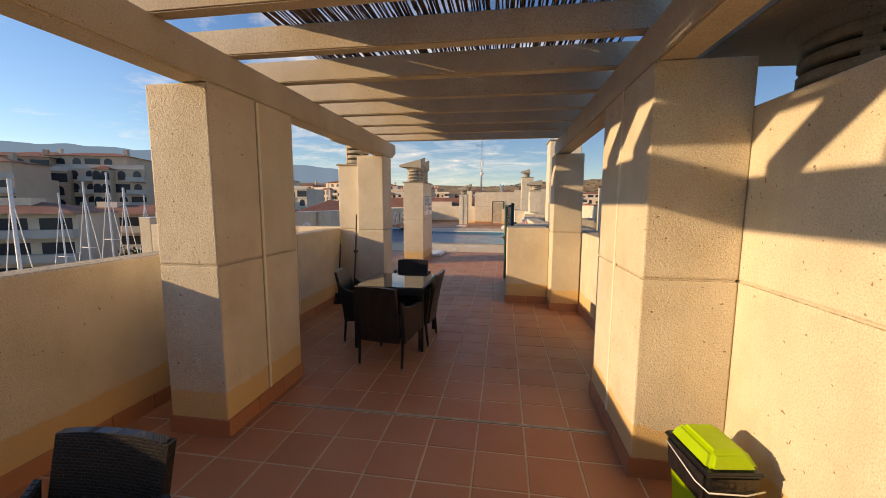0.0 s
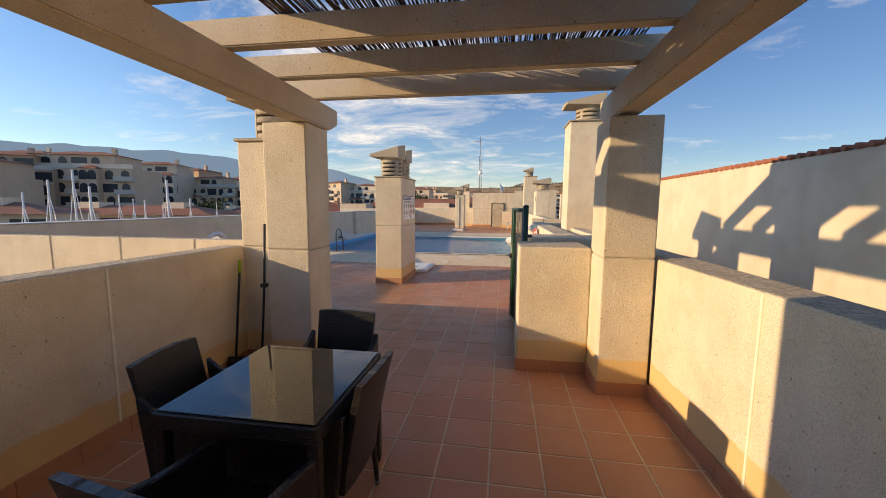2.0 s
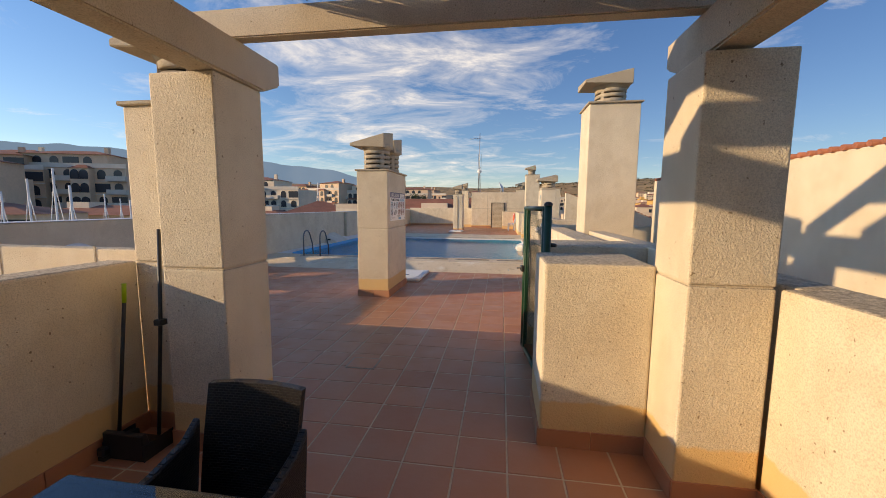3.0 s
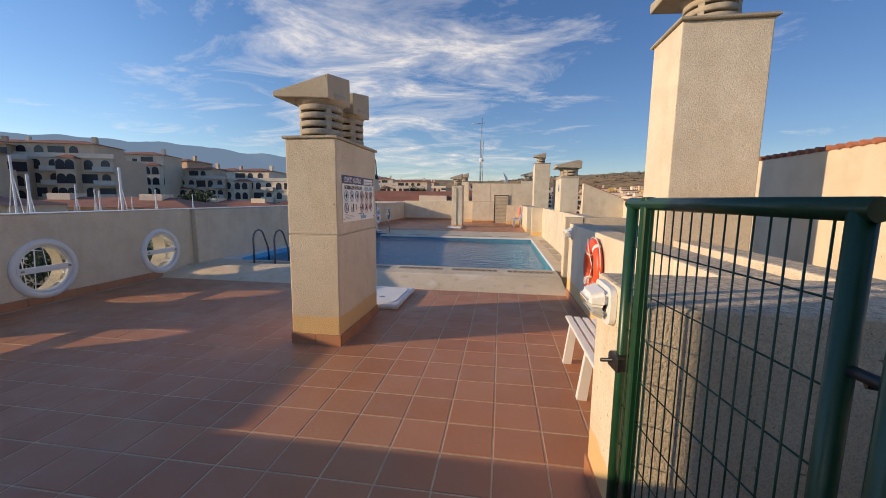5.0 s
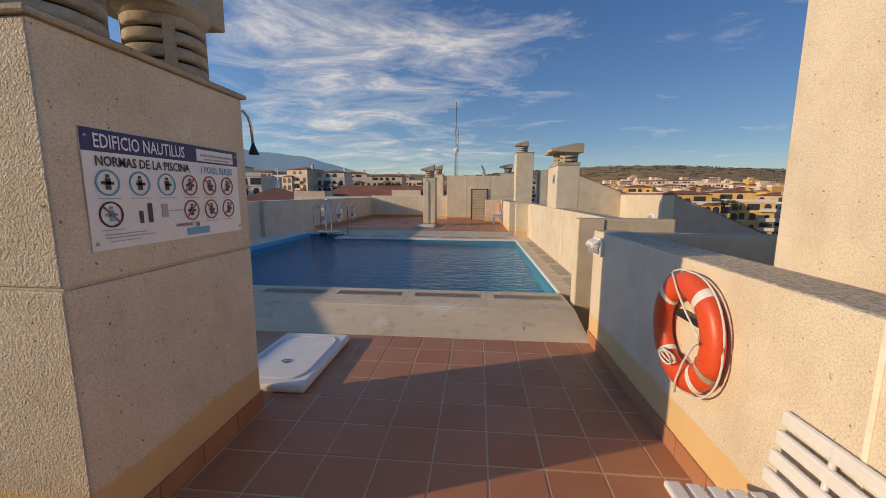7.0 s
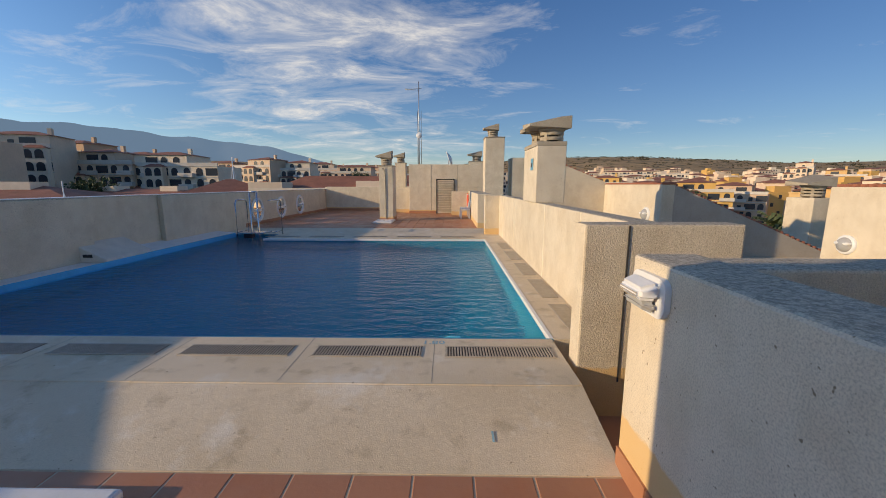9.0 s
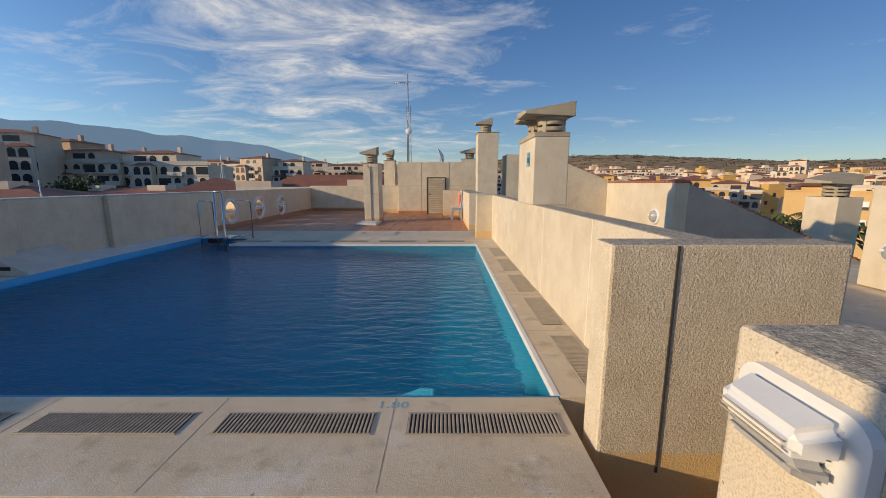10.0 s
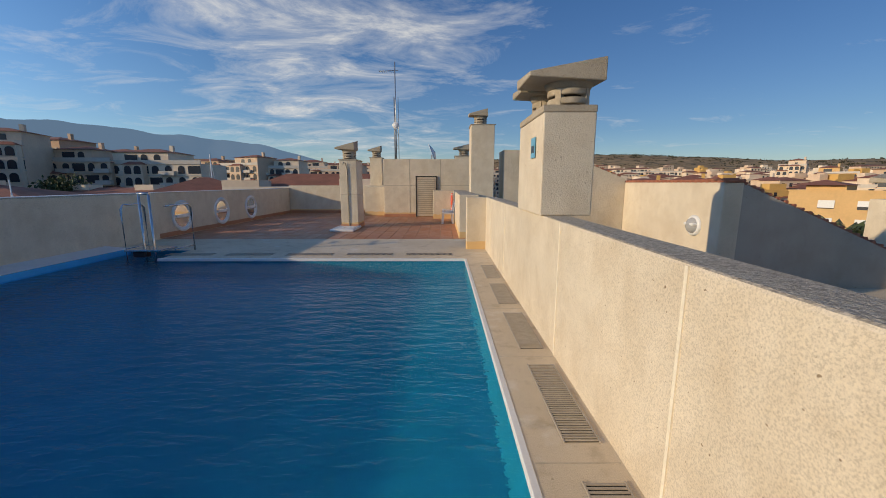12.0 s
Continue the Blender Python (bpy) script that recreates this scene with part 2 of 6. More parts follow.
def make_water():
    m, nt, b = material("water", 0.03)
    b.inputs["Base Color"].default_value = (0.03, 0.76, 0.88, 1)
    b.inputs["Transmission Weight"].default_value = 1.0
    b.inputs["IOR"].default_value = 1.13
    b.inputs["Specular IOR Level"].default_value = 0.12
    b.inputs["Specular Tint"].default_value = (0.35, 0.8, 1.0, 1)
    pos = position(nt)
    mp = node(nt, "ShaderNodeMapping", Rotation=(0, 0, 0.5), Scale=(1.0, 2.4, 1.0))
    nt.links.new(pos, mp.inputs["Vector"])
    h = arith(nt, "ADD", noise_tex(nt, 3.4, 3, 0.5, mp.outputs[0]), arith(nt, "MULTIPLY", noise_tex(nt, 13.0, 2, 0.5, mp.outputs[0]), 0.25))
    bump(nt, b, h, 0.9, 0.045)
    return m


WATER = make_water()


# ---- mesh helpers ----
def add_box(bm, x0, x1, y0, y1, z0, z1, bevel=0.0, segments=1):
    m = Matrix.LocRotScale(((x0 + x1) / 2, (y0 + y1) / 2, (z0 + z1) / 2), None, (abs(x1 - x0), abs(y1 - y0), abs(z1 - z0)))
    made = bmesh.ops.create_cube(bm, size=1, matrix=m)["verts"]
    if bevel:
        edges = list({e for v in made for e in v.link_edges})
        bmesh.ops.bevel(bm, geom=edges, offset=bevel, segments=segments, affect="EDGES", profile=0.5)
    return bm


def box(x0, x1, y0, y1, z0, z1, bevel=0.0, segments=1):
    return add_box(bmesh.new(), x0, x1, y0, y1, z0, z1, bevel, segments)


def add_tube(bm, points, radius, sides=10, caps=True):
    """A round bar along a line of points."""
    pts = [Vector(p) for p in points]
    rings = []
    for i, p in enumerate(pts):
        d = (pts[min(i + 1, len(pts) - 1)] - pts[max(i - 1, 0)]).normalized()
        q = d.to_track_quat("Z", "Y")
        r = radius[i] if isinstance(radius, (list, tuple)) else radius
        rings.append([bm.verts.new(p + q @ Vector((r * math.cos(a), r * math.sin(a), 0))) for a in (2 * math.pi * k / sides for k in range(sides))])
    for a, b in zip(rings, rings[1:]):
        for k in range(sides):
            f = bm.faces.new((a[k], a[(k + 1) % sides], b[(k + 1) % sides], b[k]))
            f.smooth = True
    if caps:
        bm.faces.new(rings[0][::-1])
        bm.faces.new(rings[-1])
    return bm


def tube(points, radius, sides=10, caps=True):
    return add_tube(bmesh.new(), points, radius, sides, caps)


def add_lathe(bm, profile, m=None, sides=28):
    """A turned shape from (radius, height) pairs round z."""
    m = m or Matrix()
    rings = [[bm.verts.new(m @ Vector((r * math.cos(a), r * math.sin(a), z))) for a in (2 * math.pi * k / sides for k in range(sides))] for r, z in profile]
    for a, b in zip(rings, rings[1:]):
        for k in range(sides):
            f = bm.faces.new((a[k], a[(k + 1) % sides], b[(k + 1) % sides], b[k]))
            f.smooth = True
    return bm


def add_prism(bm, outline, a, b, axis="y"):
    """An outline of (u, v) pairs pushed from a to b: u, v are x, z for axis y; y, z for axis x; x, y for axis z."""
    place = {"y": lambda u, v, w: (u, w, v), "x": lambda u, v, w: (w, u, v), "z": lambda u, v, w: (u, v, w)}[axis]
    lo = [bm.verts.new(place(u, v, a)) for u, v in outline]
    hi = [bm.verts.new(place(u, v, b)) for u, v in outline]
    n = len(outline)
    bm.faces.new(lo[::-1])
    bm.faces.new(hi)
    for k in range(n):
        bm.faces.new((lo[k], lo[(k + 1) % n], hi[(k + 1) % n], hi[k]))
    bmesh.ops.recalc_face_normals(bm, faces=bm.faces[:])
    return bm


def mesh_of(name, bm, mat):
    me = bpy.data.meshes.new(name)
    bm.normal_update()
    bm.to_mesh(me)
    bm.free()
    me.materials.append(mat)
    return me


def part(name, bm, mat, parent=None, label="", at=None):
    ob = new(name, mesh_of(name, bm, mat))
    ob.parent = parent
    if at is not None:
        ob.matrix_basis = at
    if label:
        tagged(ob, label)
    return ob


def thing(name, label, category, x=0, y=0, z=0, rz=0, group=""):
    ob = new(name)
    ob.matrix_basis = pose(x, y, z, 0, 0, rz)
    return tagged(ob, label, category, group)


def structure(name, bm, mat, label="", category=""):
    return tagged(part(name, bm, mat), label, category, kind="structure")


# ---- floor, deck and pool ----
PX0, PX1, PY0, PY1, DECK, LEVEL = -5.95, 1.43, 14.6, 21.4, 0.15, 0.085
floor = structure("floor", box(-6.65, 3.6, -4.0, 13.07, -0.3, -0.0035), GROUT, "grey-brown grout bed under the terracotta terrace tiles", "floor")
bm = box(-6.65, 1.44, 13.71, PY0 - 0.03, -0.3, DECK)
add_prism(bm, [(12.985, -0.3), (13.709, -0.3), (13.709, DECK - 0.006), (12.985, 0.002)], -6.65, 1.44, "x")
deck = structure("deck", bm, CONCRETE, "worn beige concrete pool surround with a sloped apron", "pool deck")
NX, NY = -4.65, 22.35  # ladder bay in the far corner of the pool
bm = box(NX + 0.03, 1.95, PY1 + 0.03, 24.1, -0.3, DECK)
add_box(bm, -6.65, NX + 0.03, NY + 0.03, 24.1, -0.3, DECK)
structure("deck_far", bm, CONCRETE, "beige concrete surround at the far side of the pool", "pool deck")
structure("deck_side", box(PX1 + 0.03, 1.95, PY0 - 0.029, PY1 + 0.029, -0.3, DECK), CONCRETE, "narrow concrete pool edge beside the parapet", "pool deck")
bm = bmesh.new()
add_prism(bm, [(-6.65, -0.3), (PX0 - 0.03, -0.3), (PX0 - 0.03, DECK + 0.045), (-6.65, DECK + 0.105)], PY0 + 4.4, NY + 0.029, "y")
add_box(bm, -6.65, PX0 - 0.03, PY0 - 0.029, PY0 + 4.4, -0.3, DECK)
structure("deck_left", bm, WHITE, "white painted sloped pool edge beside the parapet", "pool deck")
structure("floor_far", box(-6.65, 1.95, 24.101, 33.5, -0.3, DECK - 0.012), GROUT, "grout bed under the far terrace tiles", "floor")
structure("floor_trough", box(1.441, 2.3, 13.091, 14.05, -0.6, -0.32), TILE_JOINED, "dark tiled gap beside the pool surround", "floor")
bm = box(2.31, 14.0, 13.1, 20.2, -0.3, -0.01)
add_box(bm, 2.2, 5.5, 20.201, 40.0, -0.3, -0.01)
add_box(bm, 5.501, 14.0, 20.251, 26.0, -16.0, -3.0)
structure("roof_slab", bm, CONCRETE, "plain concrete roof behind the parapets", "roof")
structure("building_body", box(-6.95, 3.6, -4.2, 40, -16.0, -2.0), STUCCO_HIGH, "cream building below the roof terrace", "building")
# basin built shallower than the real pool so unrefracted sun draws the lit patch
bm = bmesh.new()
add_box(bm, PX0 - 0.028, PX0, PY0, PY0 + 4.4, -0.56, DECK - 0.004)
add_box(bm, PX0 - 0.028, PX0, PY0 + 4.4, NY, -0.56, DECK + 0.041)
add_box(bm, PX1, PX1 + 0.028, PY0, PY1, -0.56, DECK - 0.004)
add_box(bm, PX0 - 0.028, PX1 + 0.028, PY0 - 0.028, PY0, -0.56, DECK - 0.004)
add_box(bm, NX, PX1 + 0.028, PY1, PY1 + 0.028, -0.56, DECK - 0.004)
add_box(bm, NX, NX + 0.028, PY1 + 0.028, NY, -0.56, DECK - 0.004)
add_box(bm, PX0 - 0.028, NX + 0.028, NY, NY + 0.028, -0.56, DECK - 0.004)
add_box(bm, PX0 - 0.028, PX1 + 0.028, PY0 - 0.028, PY1 + 0.028, -0.85, -0.56)
add_box(bm, PX0 - 0.028, NX + 0.028, PY1 + 0.028, NY + 0.028, -0.85, -0.56)
structure("pool_basin", bm, POOL_LINER, "blue painted swimming pool basin", "swimming pool")
bm = bmesh.new()
add_box(bm, PX1 - 0.012, PX1 + 0.032, PY0, PY1, DECK - 0.05, DECK + 0.004, 0.004)
add_box(bm, NX - 0.012, PX1 - 0.013, PY1 - 0.012, PY1 + 0.032, DECK - 0.05, DECK + 0.004, 0.004)
structure("trim_pool_edge", bm, WHITE, "white painted lip round the pool", "pool edge")
band = box(PX0, PX0 + 0.004, PY0 + 0.002, NY - 0.002, 0.02, DECK + 0.04)
structure("trim_pool_band", band, POOL_BAND, "bright blue painted waterline band along the pool", "pool edge")
bm = bmesh.new()
bm.faces.new([bm.verts.new(p) for p in ((PX0, PY0, LEVEL), (PX1, PY0, LEVEL), (PX1, PY1, LEVEL), (NX, PY1, LEVEL), (NX, NY, LEVEL), (PX0, NY, LEVEL))])
water = structure("water", bm, WATER, "rippled clear blue pool water", "water")
water.visible_shadow = False


# ---- masonry ----
def masonry(name, label, x0, x1, y0, y1, top, joint=1.25, foot=0.0, seam=None, category="pillar", mat=None, group=""):
    """A rendered pillar of precast blocks: recessed joint at a height, and a seam across its depth."""
    mat = mat or STUCCO
    cx, cy = (x0 + x1) / 2, (y0 + y1) / 2
    t = thing(name, label, category, cx, cy, foot, group=group)
    ys = [y0, y1] if seam is None else [y0, seam, y1]
    zs = [foot, top] if joint is None else [foot, joint, top]
    g = 0.005
    for i, (a, b) in enumerate(zip(ys, ys[1:])):
        for j, (c, d) in enumerate(zip(zs, zs[1:])):
            part("block", box(x0 - cx, x1 - cx, a - cy + (g if i else 0), b - cy - (g if i < len(ys) - 2 else 0), c - foot + (g if j else 0), d - foot - (g if j < len(zs) - 2 else 0), 0.012, 2), mat, t)
    if len(ys) > 2 or len(zs) > 2:
        part("joint", box(x0 - cx + 0.012, x1 - cx - 0.012, y0 - cy + 0.012, y1 - cy - 0.012, 0.02, top - foot - 0.02), BEAM, t)
    return t


LOUVRE = plain("louvre_concrete", (0.40, 0.34, 0.26), 0.9, 0, 0.3, 12.0, 0.004, 50)
NEAR_BLACK = plain("near_black", (0.05, 0.045, 0.04), 0.95)


def cowl(t, x, y, z, r, rings, w=0.66, d=0.56, coping=None, cap=1.0):
    """A ringed flue outlet under a wedge-shaped concrete cowl; x, y, z in the stack's own frame."""
    if coping:
        cw, cd = coping
        part("coping", box(-cw / 2, cw / 2, -cd / 2, cd / 2, z, z + 0.03, 0.008), CAP, t)
        z += 0.03
    h = 0.085
    part("flue", add_lathe(bmesh.new(), [(0.001, 0), (r * 0.72, 0), (r * 0.72, rings * h), (0.001, rings * h)], pose(x, y, z)), NEAR_BLACK, t)
    for k in range(rings):
        part("ring", add_lathe(bmesh.new(), [(r * 0.75, 0), (r * 0.97, 0.0), (r, 0.01), (r, 0.05), (r * 0.97, 0.058), (r * 0.75, 0.058), (r * 0.75, 0)], pose(x, y, z + k * h + 0.03)), LOUVRE, t)
    for k in range(4):
        a = math.pi / 4 + k * math.pi / 2
        part("spacer", box(-0.03, 0.03, -0.03, 0.03, 0.0, rings * h), LOUVRE, t, "", pose(x + r * 0.86 * math.cos(a), y + r * 0.86 * math.sin(a), z, 0, 0, math.degrees(a)))
    z += rings * h + 0.02
    part("neck", add_lathe(bmesh.new(), [(0.001, -0.02), (r * 0.98, -0.02), (r * 1.15, 0.03 * cap), (r * 1.2, 0.09 * cap), (0.001, 0.09 * cap)], pose(x, y, z)), CAP, t)
    x0, x1, y0, y1 = x - w * 0.58, x + w * 0.32, y - d / 2, y + d / 2
    bm = bmesh.new()
    low = [bm.verts.new(p) for p in ((x0, y0, z + 0.05), (x1, y0, z + 0.015), (x1, y1, z + 0.04), (x0, y1, z + 0.06))]
    top = [bm.verts.new(p) for p in ((x0, y0, z + 0.05 + 0.05 * cap), (x1, y0, z + 0.26 * cap), (x1, y1, z + 0.36 * cap), (x0, y1, z + 0.06 + 0.11 * cap))]
    bm.faces.new(low[::-1])
    bm.faces.new(top)
    for k in range(4):
        bm.faces.new((low[k], low[(k + 1) % 4], top[(k + 1) % 4], top[k]))
    bmesh.ops.bevel(bm, geom=bm.edges[:], offset=0.008, segments=1, affect="EDGES")
    part("cowl", bm, CAP, t)


PILLAR = "cream pebble-rendered pergola pillar with a recessed joint"
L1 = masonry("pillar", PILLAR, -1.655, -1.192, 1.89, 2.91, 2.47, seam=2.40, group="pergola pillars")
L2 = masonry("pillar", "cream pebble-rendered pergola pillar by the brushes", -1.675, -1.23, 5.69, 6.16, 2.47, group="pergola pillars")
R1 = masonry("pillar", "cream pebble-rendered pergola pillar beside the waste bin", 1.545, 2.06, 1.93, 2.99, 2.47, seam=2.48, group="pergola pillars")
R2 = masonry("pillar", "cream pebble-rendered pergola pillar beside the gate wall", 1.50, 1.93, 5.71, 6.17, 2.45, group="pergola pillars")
L2b = masonry("flue_stack", "low cream flue stack beside the pergola pillar", -2.09, -1.68, 5.885, 6.6, 2.33, category="chimney", group="flue stacks")
cowl(L2b, 0.0, 0.02, 2.33, 0.2, 4, coping=(0.46, 0.77))
C1 = masonry("flue_stack", "cream rendered flue stack carrying a pool rules sign", -2.065, -1.49, 10.14, 11.42, 2.275, category="chimney", mat=STUCCO_COARSE, group="flue stacks")
cowl(C1, 0.0, -0.35, 2.275, 0.235, 4, 0.70, 0.58, coping=(0.63, 1.33))
cowl(C1, 0.0, 0.36, 2.305, 0.215, 4, 0.66, 0.56)
T1 = masonry("flue_stack", "tall cream rendered flue stack behind the low wall", 1.955, 2.78, 10.55, 11.26, 3.41, joint=None, category="chimney", mat=STUCCO_FINE, group="flue stacks")
cowl(T1, 0.0, 0.0, 3.41, 0.26, 3, 0.86, 0.66, coping=(0.89, 0.79))
RB = masonry("flue_stack", "wide cream rendered flue stack behind the waste bin", 2.062, 3.2, -1.2, 2.4, 2.215, category="chimney", group="flue stacks")
cowl(RB, 0.0, 1.36, 2.215, 0.32, 4, 1.1, 1.35)
cowl(RB, 0.0, -0.2, 2.215, 0.32, 4, 1.1, 0.7)
CH3 = masonry("flue_stack", "cream flue stack with a blue plate standing on the pool parapet", 1.915, 2.405, 17.64, 18.73, 2.27, joint=None, foot=1.321, category="chimney", mat=STUCCO_FINE, group="flue stacks")
part("plinth", box(-0.255, 0.255, -0.53, 0.53, 0.95, 1.02, 0.01), CAP, CH3)
cowl(CH3, 0.06, -0.25, 1.02, 0.2, 2, 0.78, 0.60, cap=0.85)
cowl(CH3, 0.0, 0.32, 1.02, 0.16, 2, 0.6, 0.45, cap=0.72)
CH2 = masonry("flue_stack", "tall slender cream flue stack near the roof room", 1.96, 2.75, 27.35, 28.3, 3.55, joint=None, category="chimney", group="flue stacks")
cowl(CH2, -0.05, 0, 3.55, 0.22, 3, 0.7, 0.6, coping=(0.85, 1.0))
C4 = masonry("flue_stack", "cream flue stack with a shower pipe beyond the pool", -2.36, -1.8, 26.6, 27.5, 2.35, foot=DECK, category="chimney", group="flue stacks")
cowl(C4, 0.0, -0.15, 2.2, 0.22, 3, 0.7, 0.6, coping=(0.6, 0.95))
CB = masonry("flue_stack", "small cream flue stack on the far parapet", -2.65, -2.05, 33.52, 34.2, 2.85, joint=None, foot=0.0, category="chimney", group="flue stacks")
cowl(CB, 0.0, 0, 2.85, 0.22, 3, 0.7, 0.6, coping=(0.66, 0.74))
CD = masonry("flue_stack", "cream flue stack behind the roof room", 1.6, 2.5, 33.0, 34.0, 2.9, joint=None, category="chimney", group="flue stacks")
cowl(CD, 0.0, 0, 2.9, 0.25, 3, 0.9, 0.7, coping=(0.95, 1.05))


def wall(name, label, x0, x1, y0, y1, top, foot=0.0, mat=None, bevel=0.018):
    return structure(name, box(x0, x1, y0, y1, foot, top, bevel, 2), mat or STUCCO, label, "wall")


W_LEFT = wall("wall_parapet_left", "cream rendered parapet beside the pergola", -2.3, -2.07, -4.0, 5.88, 1.26)
W_RIGHT = wall("wall_parapet_right", "cream rendered parapet between the pergola pillars", 2.04, 2.3, 2.991, 5.709, 1.25)
for v in W_RIGHT.data.vertices:
    if v.co.x < 2.17:
        v.co.x += 0.03 - 0.13 * (v.co.y - 2.99) / 2.72
W_MID = wall("wall_parapet_mid", "cream rendered parapet behind the gate", 2.04, 2.3, 5.71, 10.54, 1.25)
W_GATE = wall("wall_gate", "cream rendered low wall beside the green gate", 0.80, 1.499, 6.12, 6.76, 1.29)
W_LAMP = wall("wall_lamp", "thick cream rendered low wall with a bulkhead lamp", 0.81, 2.039, 7.78, 8.49, 1.25)
W_BENCH = wall("wall_bench", "cream rendered parapet holding the life ring", 1.43, 1.77, 8.491, 13.09, 1.26)
W_STEP = wall("wall_step", "cream rendered cross wall behind the pool parapet", 1.771, 4.3, 12.80, 13.088, 1.24)
W_END = wall("wall_pool_end", "short cream wall closing the pool side", 1.505, 2.76, 14.05, 14.27, 1.32, foot=-0.35, mat=STUCCO_LOW)
W_SIDE = wall("wall_pool_side", "cream rendered parapet along the pool", 1.951, 2.2, 14.271, 22.5, 1.32, 0.0, STUCCO_HIGH)
W_END2 = wall("wall_pool_end_far", "short cream wall closing the far pool side", 1.52, 2.2, 22.501, 22.7, 1.32)
W_SIDE2 = wall("wall_far_side", "cream rendered parapet on the far terrace", 1.43, 1.95, 24.2, 30.0, 1.32, 0.0)
W_LAMP2 = wall("wall_far_lamp", "low cream wall beside the slatted door", 0.6, 1.951, 30.001, 30.6, 1.32, 0.0)
W_RET = wall("wall_left_return", "cream parapet with vertical joints", -6.65, -1.70, 6.601, 6.75, 1.24)
W_FAR = wall("wall_far", "cream parapet at the far end of the terrace", -6.649, -1.601, 33.2, 33.5, 1.5, 0.1)
W_ROOM = wall("wall_far_room", "cream rendered roof room wall with a slatted door", -1.6, 2.6, 31.0, 31.25, 2.65, 0.1)
wall("wall_far_room_side", "cream rendered roof room side wall", -1.6, -1.35, 31.251, 33.5, 2.65, 0.1)
wall("wall_far_ledge", "low cream ledge before the roof room", -2.6, -1.601, 31.6, 33.199, 1.45, 0.1)
wall("wall_back", "plain cream wall closing the terrace", -2.3, 3.6, -4.2, -4.001, 2.4)
ROOF_TILE = plain("roof_tile", (0.36, 0.13, 0.075), 0.8, 0, 0.3, 5.0, 0.006, 30)

# seaward parapet with round openings through it
PORTHOLES = [8.98, 11.04, 13.08, 25.2, 27.24, 29.28]
PZ, PR = 0.53, 0.40
W_SEA = wall("wall_left", "cream parapet with round windows on the seaward side", -6.92, -6.65, 6.6, 33.5, 1.365, 0.0, STUCCO_HIGH)
cut = bmesh.new()
for py in PORTHOLES:
    pz = PZ if py < 20 else PZ + DECK
    bmesh.ops.create_cone(cut, cap_ends=True, segments=40, radius1=PR, radius2=PR, depth=1.2, matrix=Matrix.Translation((-6.8, py, pz)) @ Matrix.Rotation(radians(90), 4, "Y"))
cut_me = bpy.data.meshes.new("cutter")
cut.to_mesh(cut_me)
cut.free()
cutter = new("cutter", cut_me)
bo = W_SEA.modifiers.new("holes", "BOOLEAN")
bo.object, bo.operation, bo.solver = cutter, "DIFFERENCE", "EXACT"
bpy.context.view_layer.update()
W_SEA.data = bpy.data.meshes.new_from_object(W_SEA.evaluated_get(bpy.context.evaluated_depsgraph_get()))
W_SEA.modifiers.clear()
bpy.data.objects.remove(cutter)
part("coping", box(-6.94, -6.63, 6.6, 33.5, 1.366, 1.38, 0.005), WHITE, W_SEA, "white metal coping strip")
for k, (y0, y1) in enumerate(((13.9, 18.4), (20.3, 24.05))):
    structure(f"wall_left_pier_{k + 1}", box(-6.649, -6.52, y0, y1, 0.0, 1.36, 0.012), STUCCO_HIGH, "cream thickened part of the seaward parapet", "wall")

PVC = plain("white_pvc", (0.80, 0.80, 0.78), 0.35, 0, 0.04, 8.0)


def make_glass():
    m, nt, b = material("window_glass", 0.02)
    b.inputs["Base Color"].default_value = (0.72, 0.80, 0.80, 1)
    b.inputs["Transmission Weight"].default_value = 1.0
    b.inputs["IOR"].default_value = 1.3
    return m


GLASS = make_glass()
turn_x = Matrix.Rotation(radians(90), 4, "Y")
for k, py in enumerate(PORTHOLES):
    win = tagged(new(f"window_{k + 1}"), "round white framed window in the parapet, with a horizontal bar", "window", kind="structure")
    win.matrix_basis = pose(-6.66, py, PZ if py < 20 else PZ + DECK)
    part("frame", add_lathe(bmesh.new(), [(0.37, 0.0), (0.455, 0.0), (0.46, 0.02), (0.43, 0.045), (0.39, 0.05), (0.37, 0.035), (0.37, -0.1), (0.37, 0.0)], turn_x, 48), PVC, win)
    part("transom", box(0.0, 0.04, -0.365, 0.365, -0.045, 0.045, 0.006), PVC, win)
    part("sash", add_lathe(bmesh.new(), [(0.335, -0.02), (0.37, -0.02), (0.37, 0.02), (0.335, 0.02), (0.335, -0.02)], turn_x, 48), PVC, win)
    for s in (-1, 1):
        part("hinge", box(0.04, 0.055, s * 0.31 - 0.02, s * 0.31 + 0.02, -0.015, 0.015, 0.003), LOUVRE, win)
    pane = part("pane", add_lathe(bmesh.new(), [(0.0005, 0.0), (0.345, 0.0)], turn_x, 48), GLASS, win)
    pane.visible_shadow = False

# raised joints on the parapets
STRIP = plain("mortar_strip", (0.86, 0.78, 0.62), 0.9)
for y in (0.2, 4.45):
    part("joint_strip", box(-2.071, -2.062, y - 0.008, y + 0.008, 0.1, 1.25), STRIP, W_LEFT)
for y in (4.45,):
    part("joint_strip", box(1.994, 2.002, y - 0.01, y + 0.01, 0.1, 1.24), STRIP, W_RIGHT)
for y in (10.05, 9.0):
    part("joint_strip", box(1.424, 1.432, y - 0.01, y + 0.01, 0.1, 1.25), STRIP, W_BENCH)
for y in (15.45, 17.1, 19.9, 21.6):
    part("joint_strip", box(1.945, 1.953, y - 0.01, y + 0.01, DECK, 1.31), STRIP, W_SIDE)
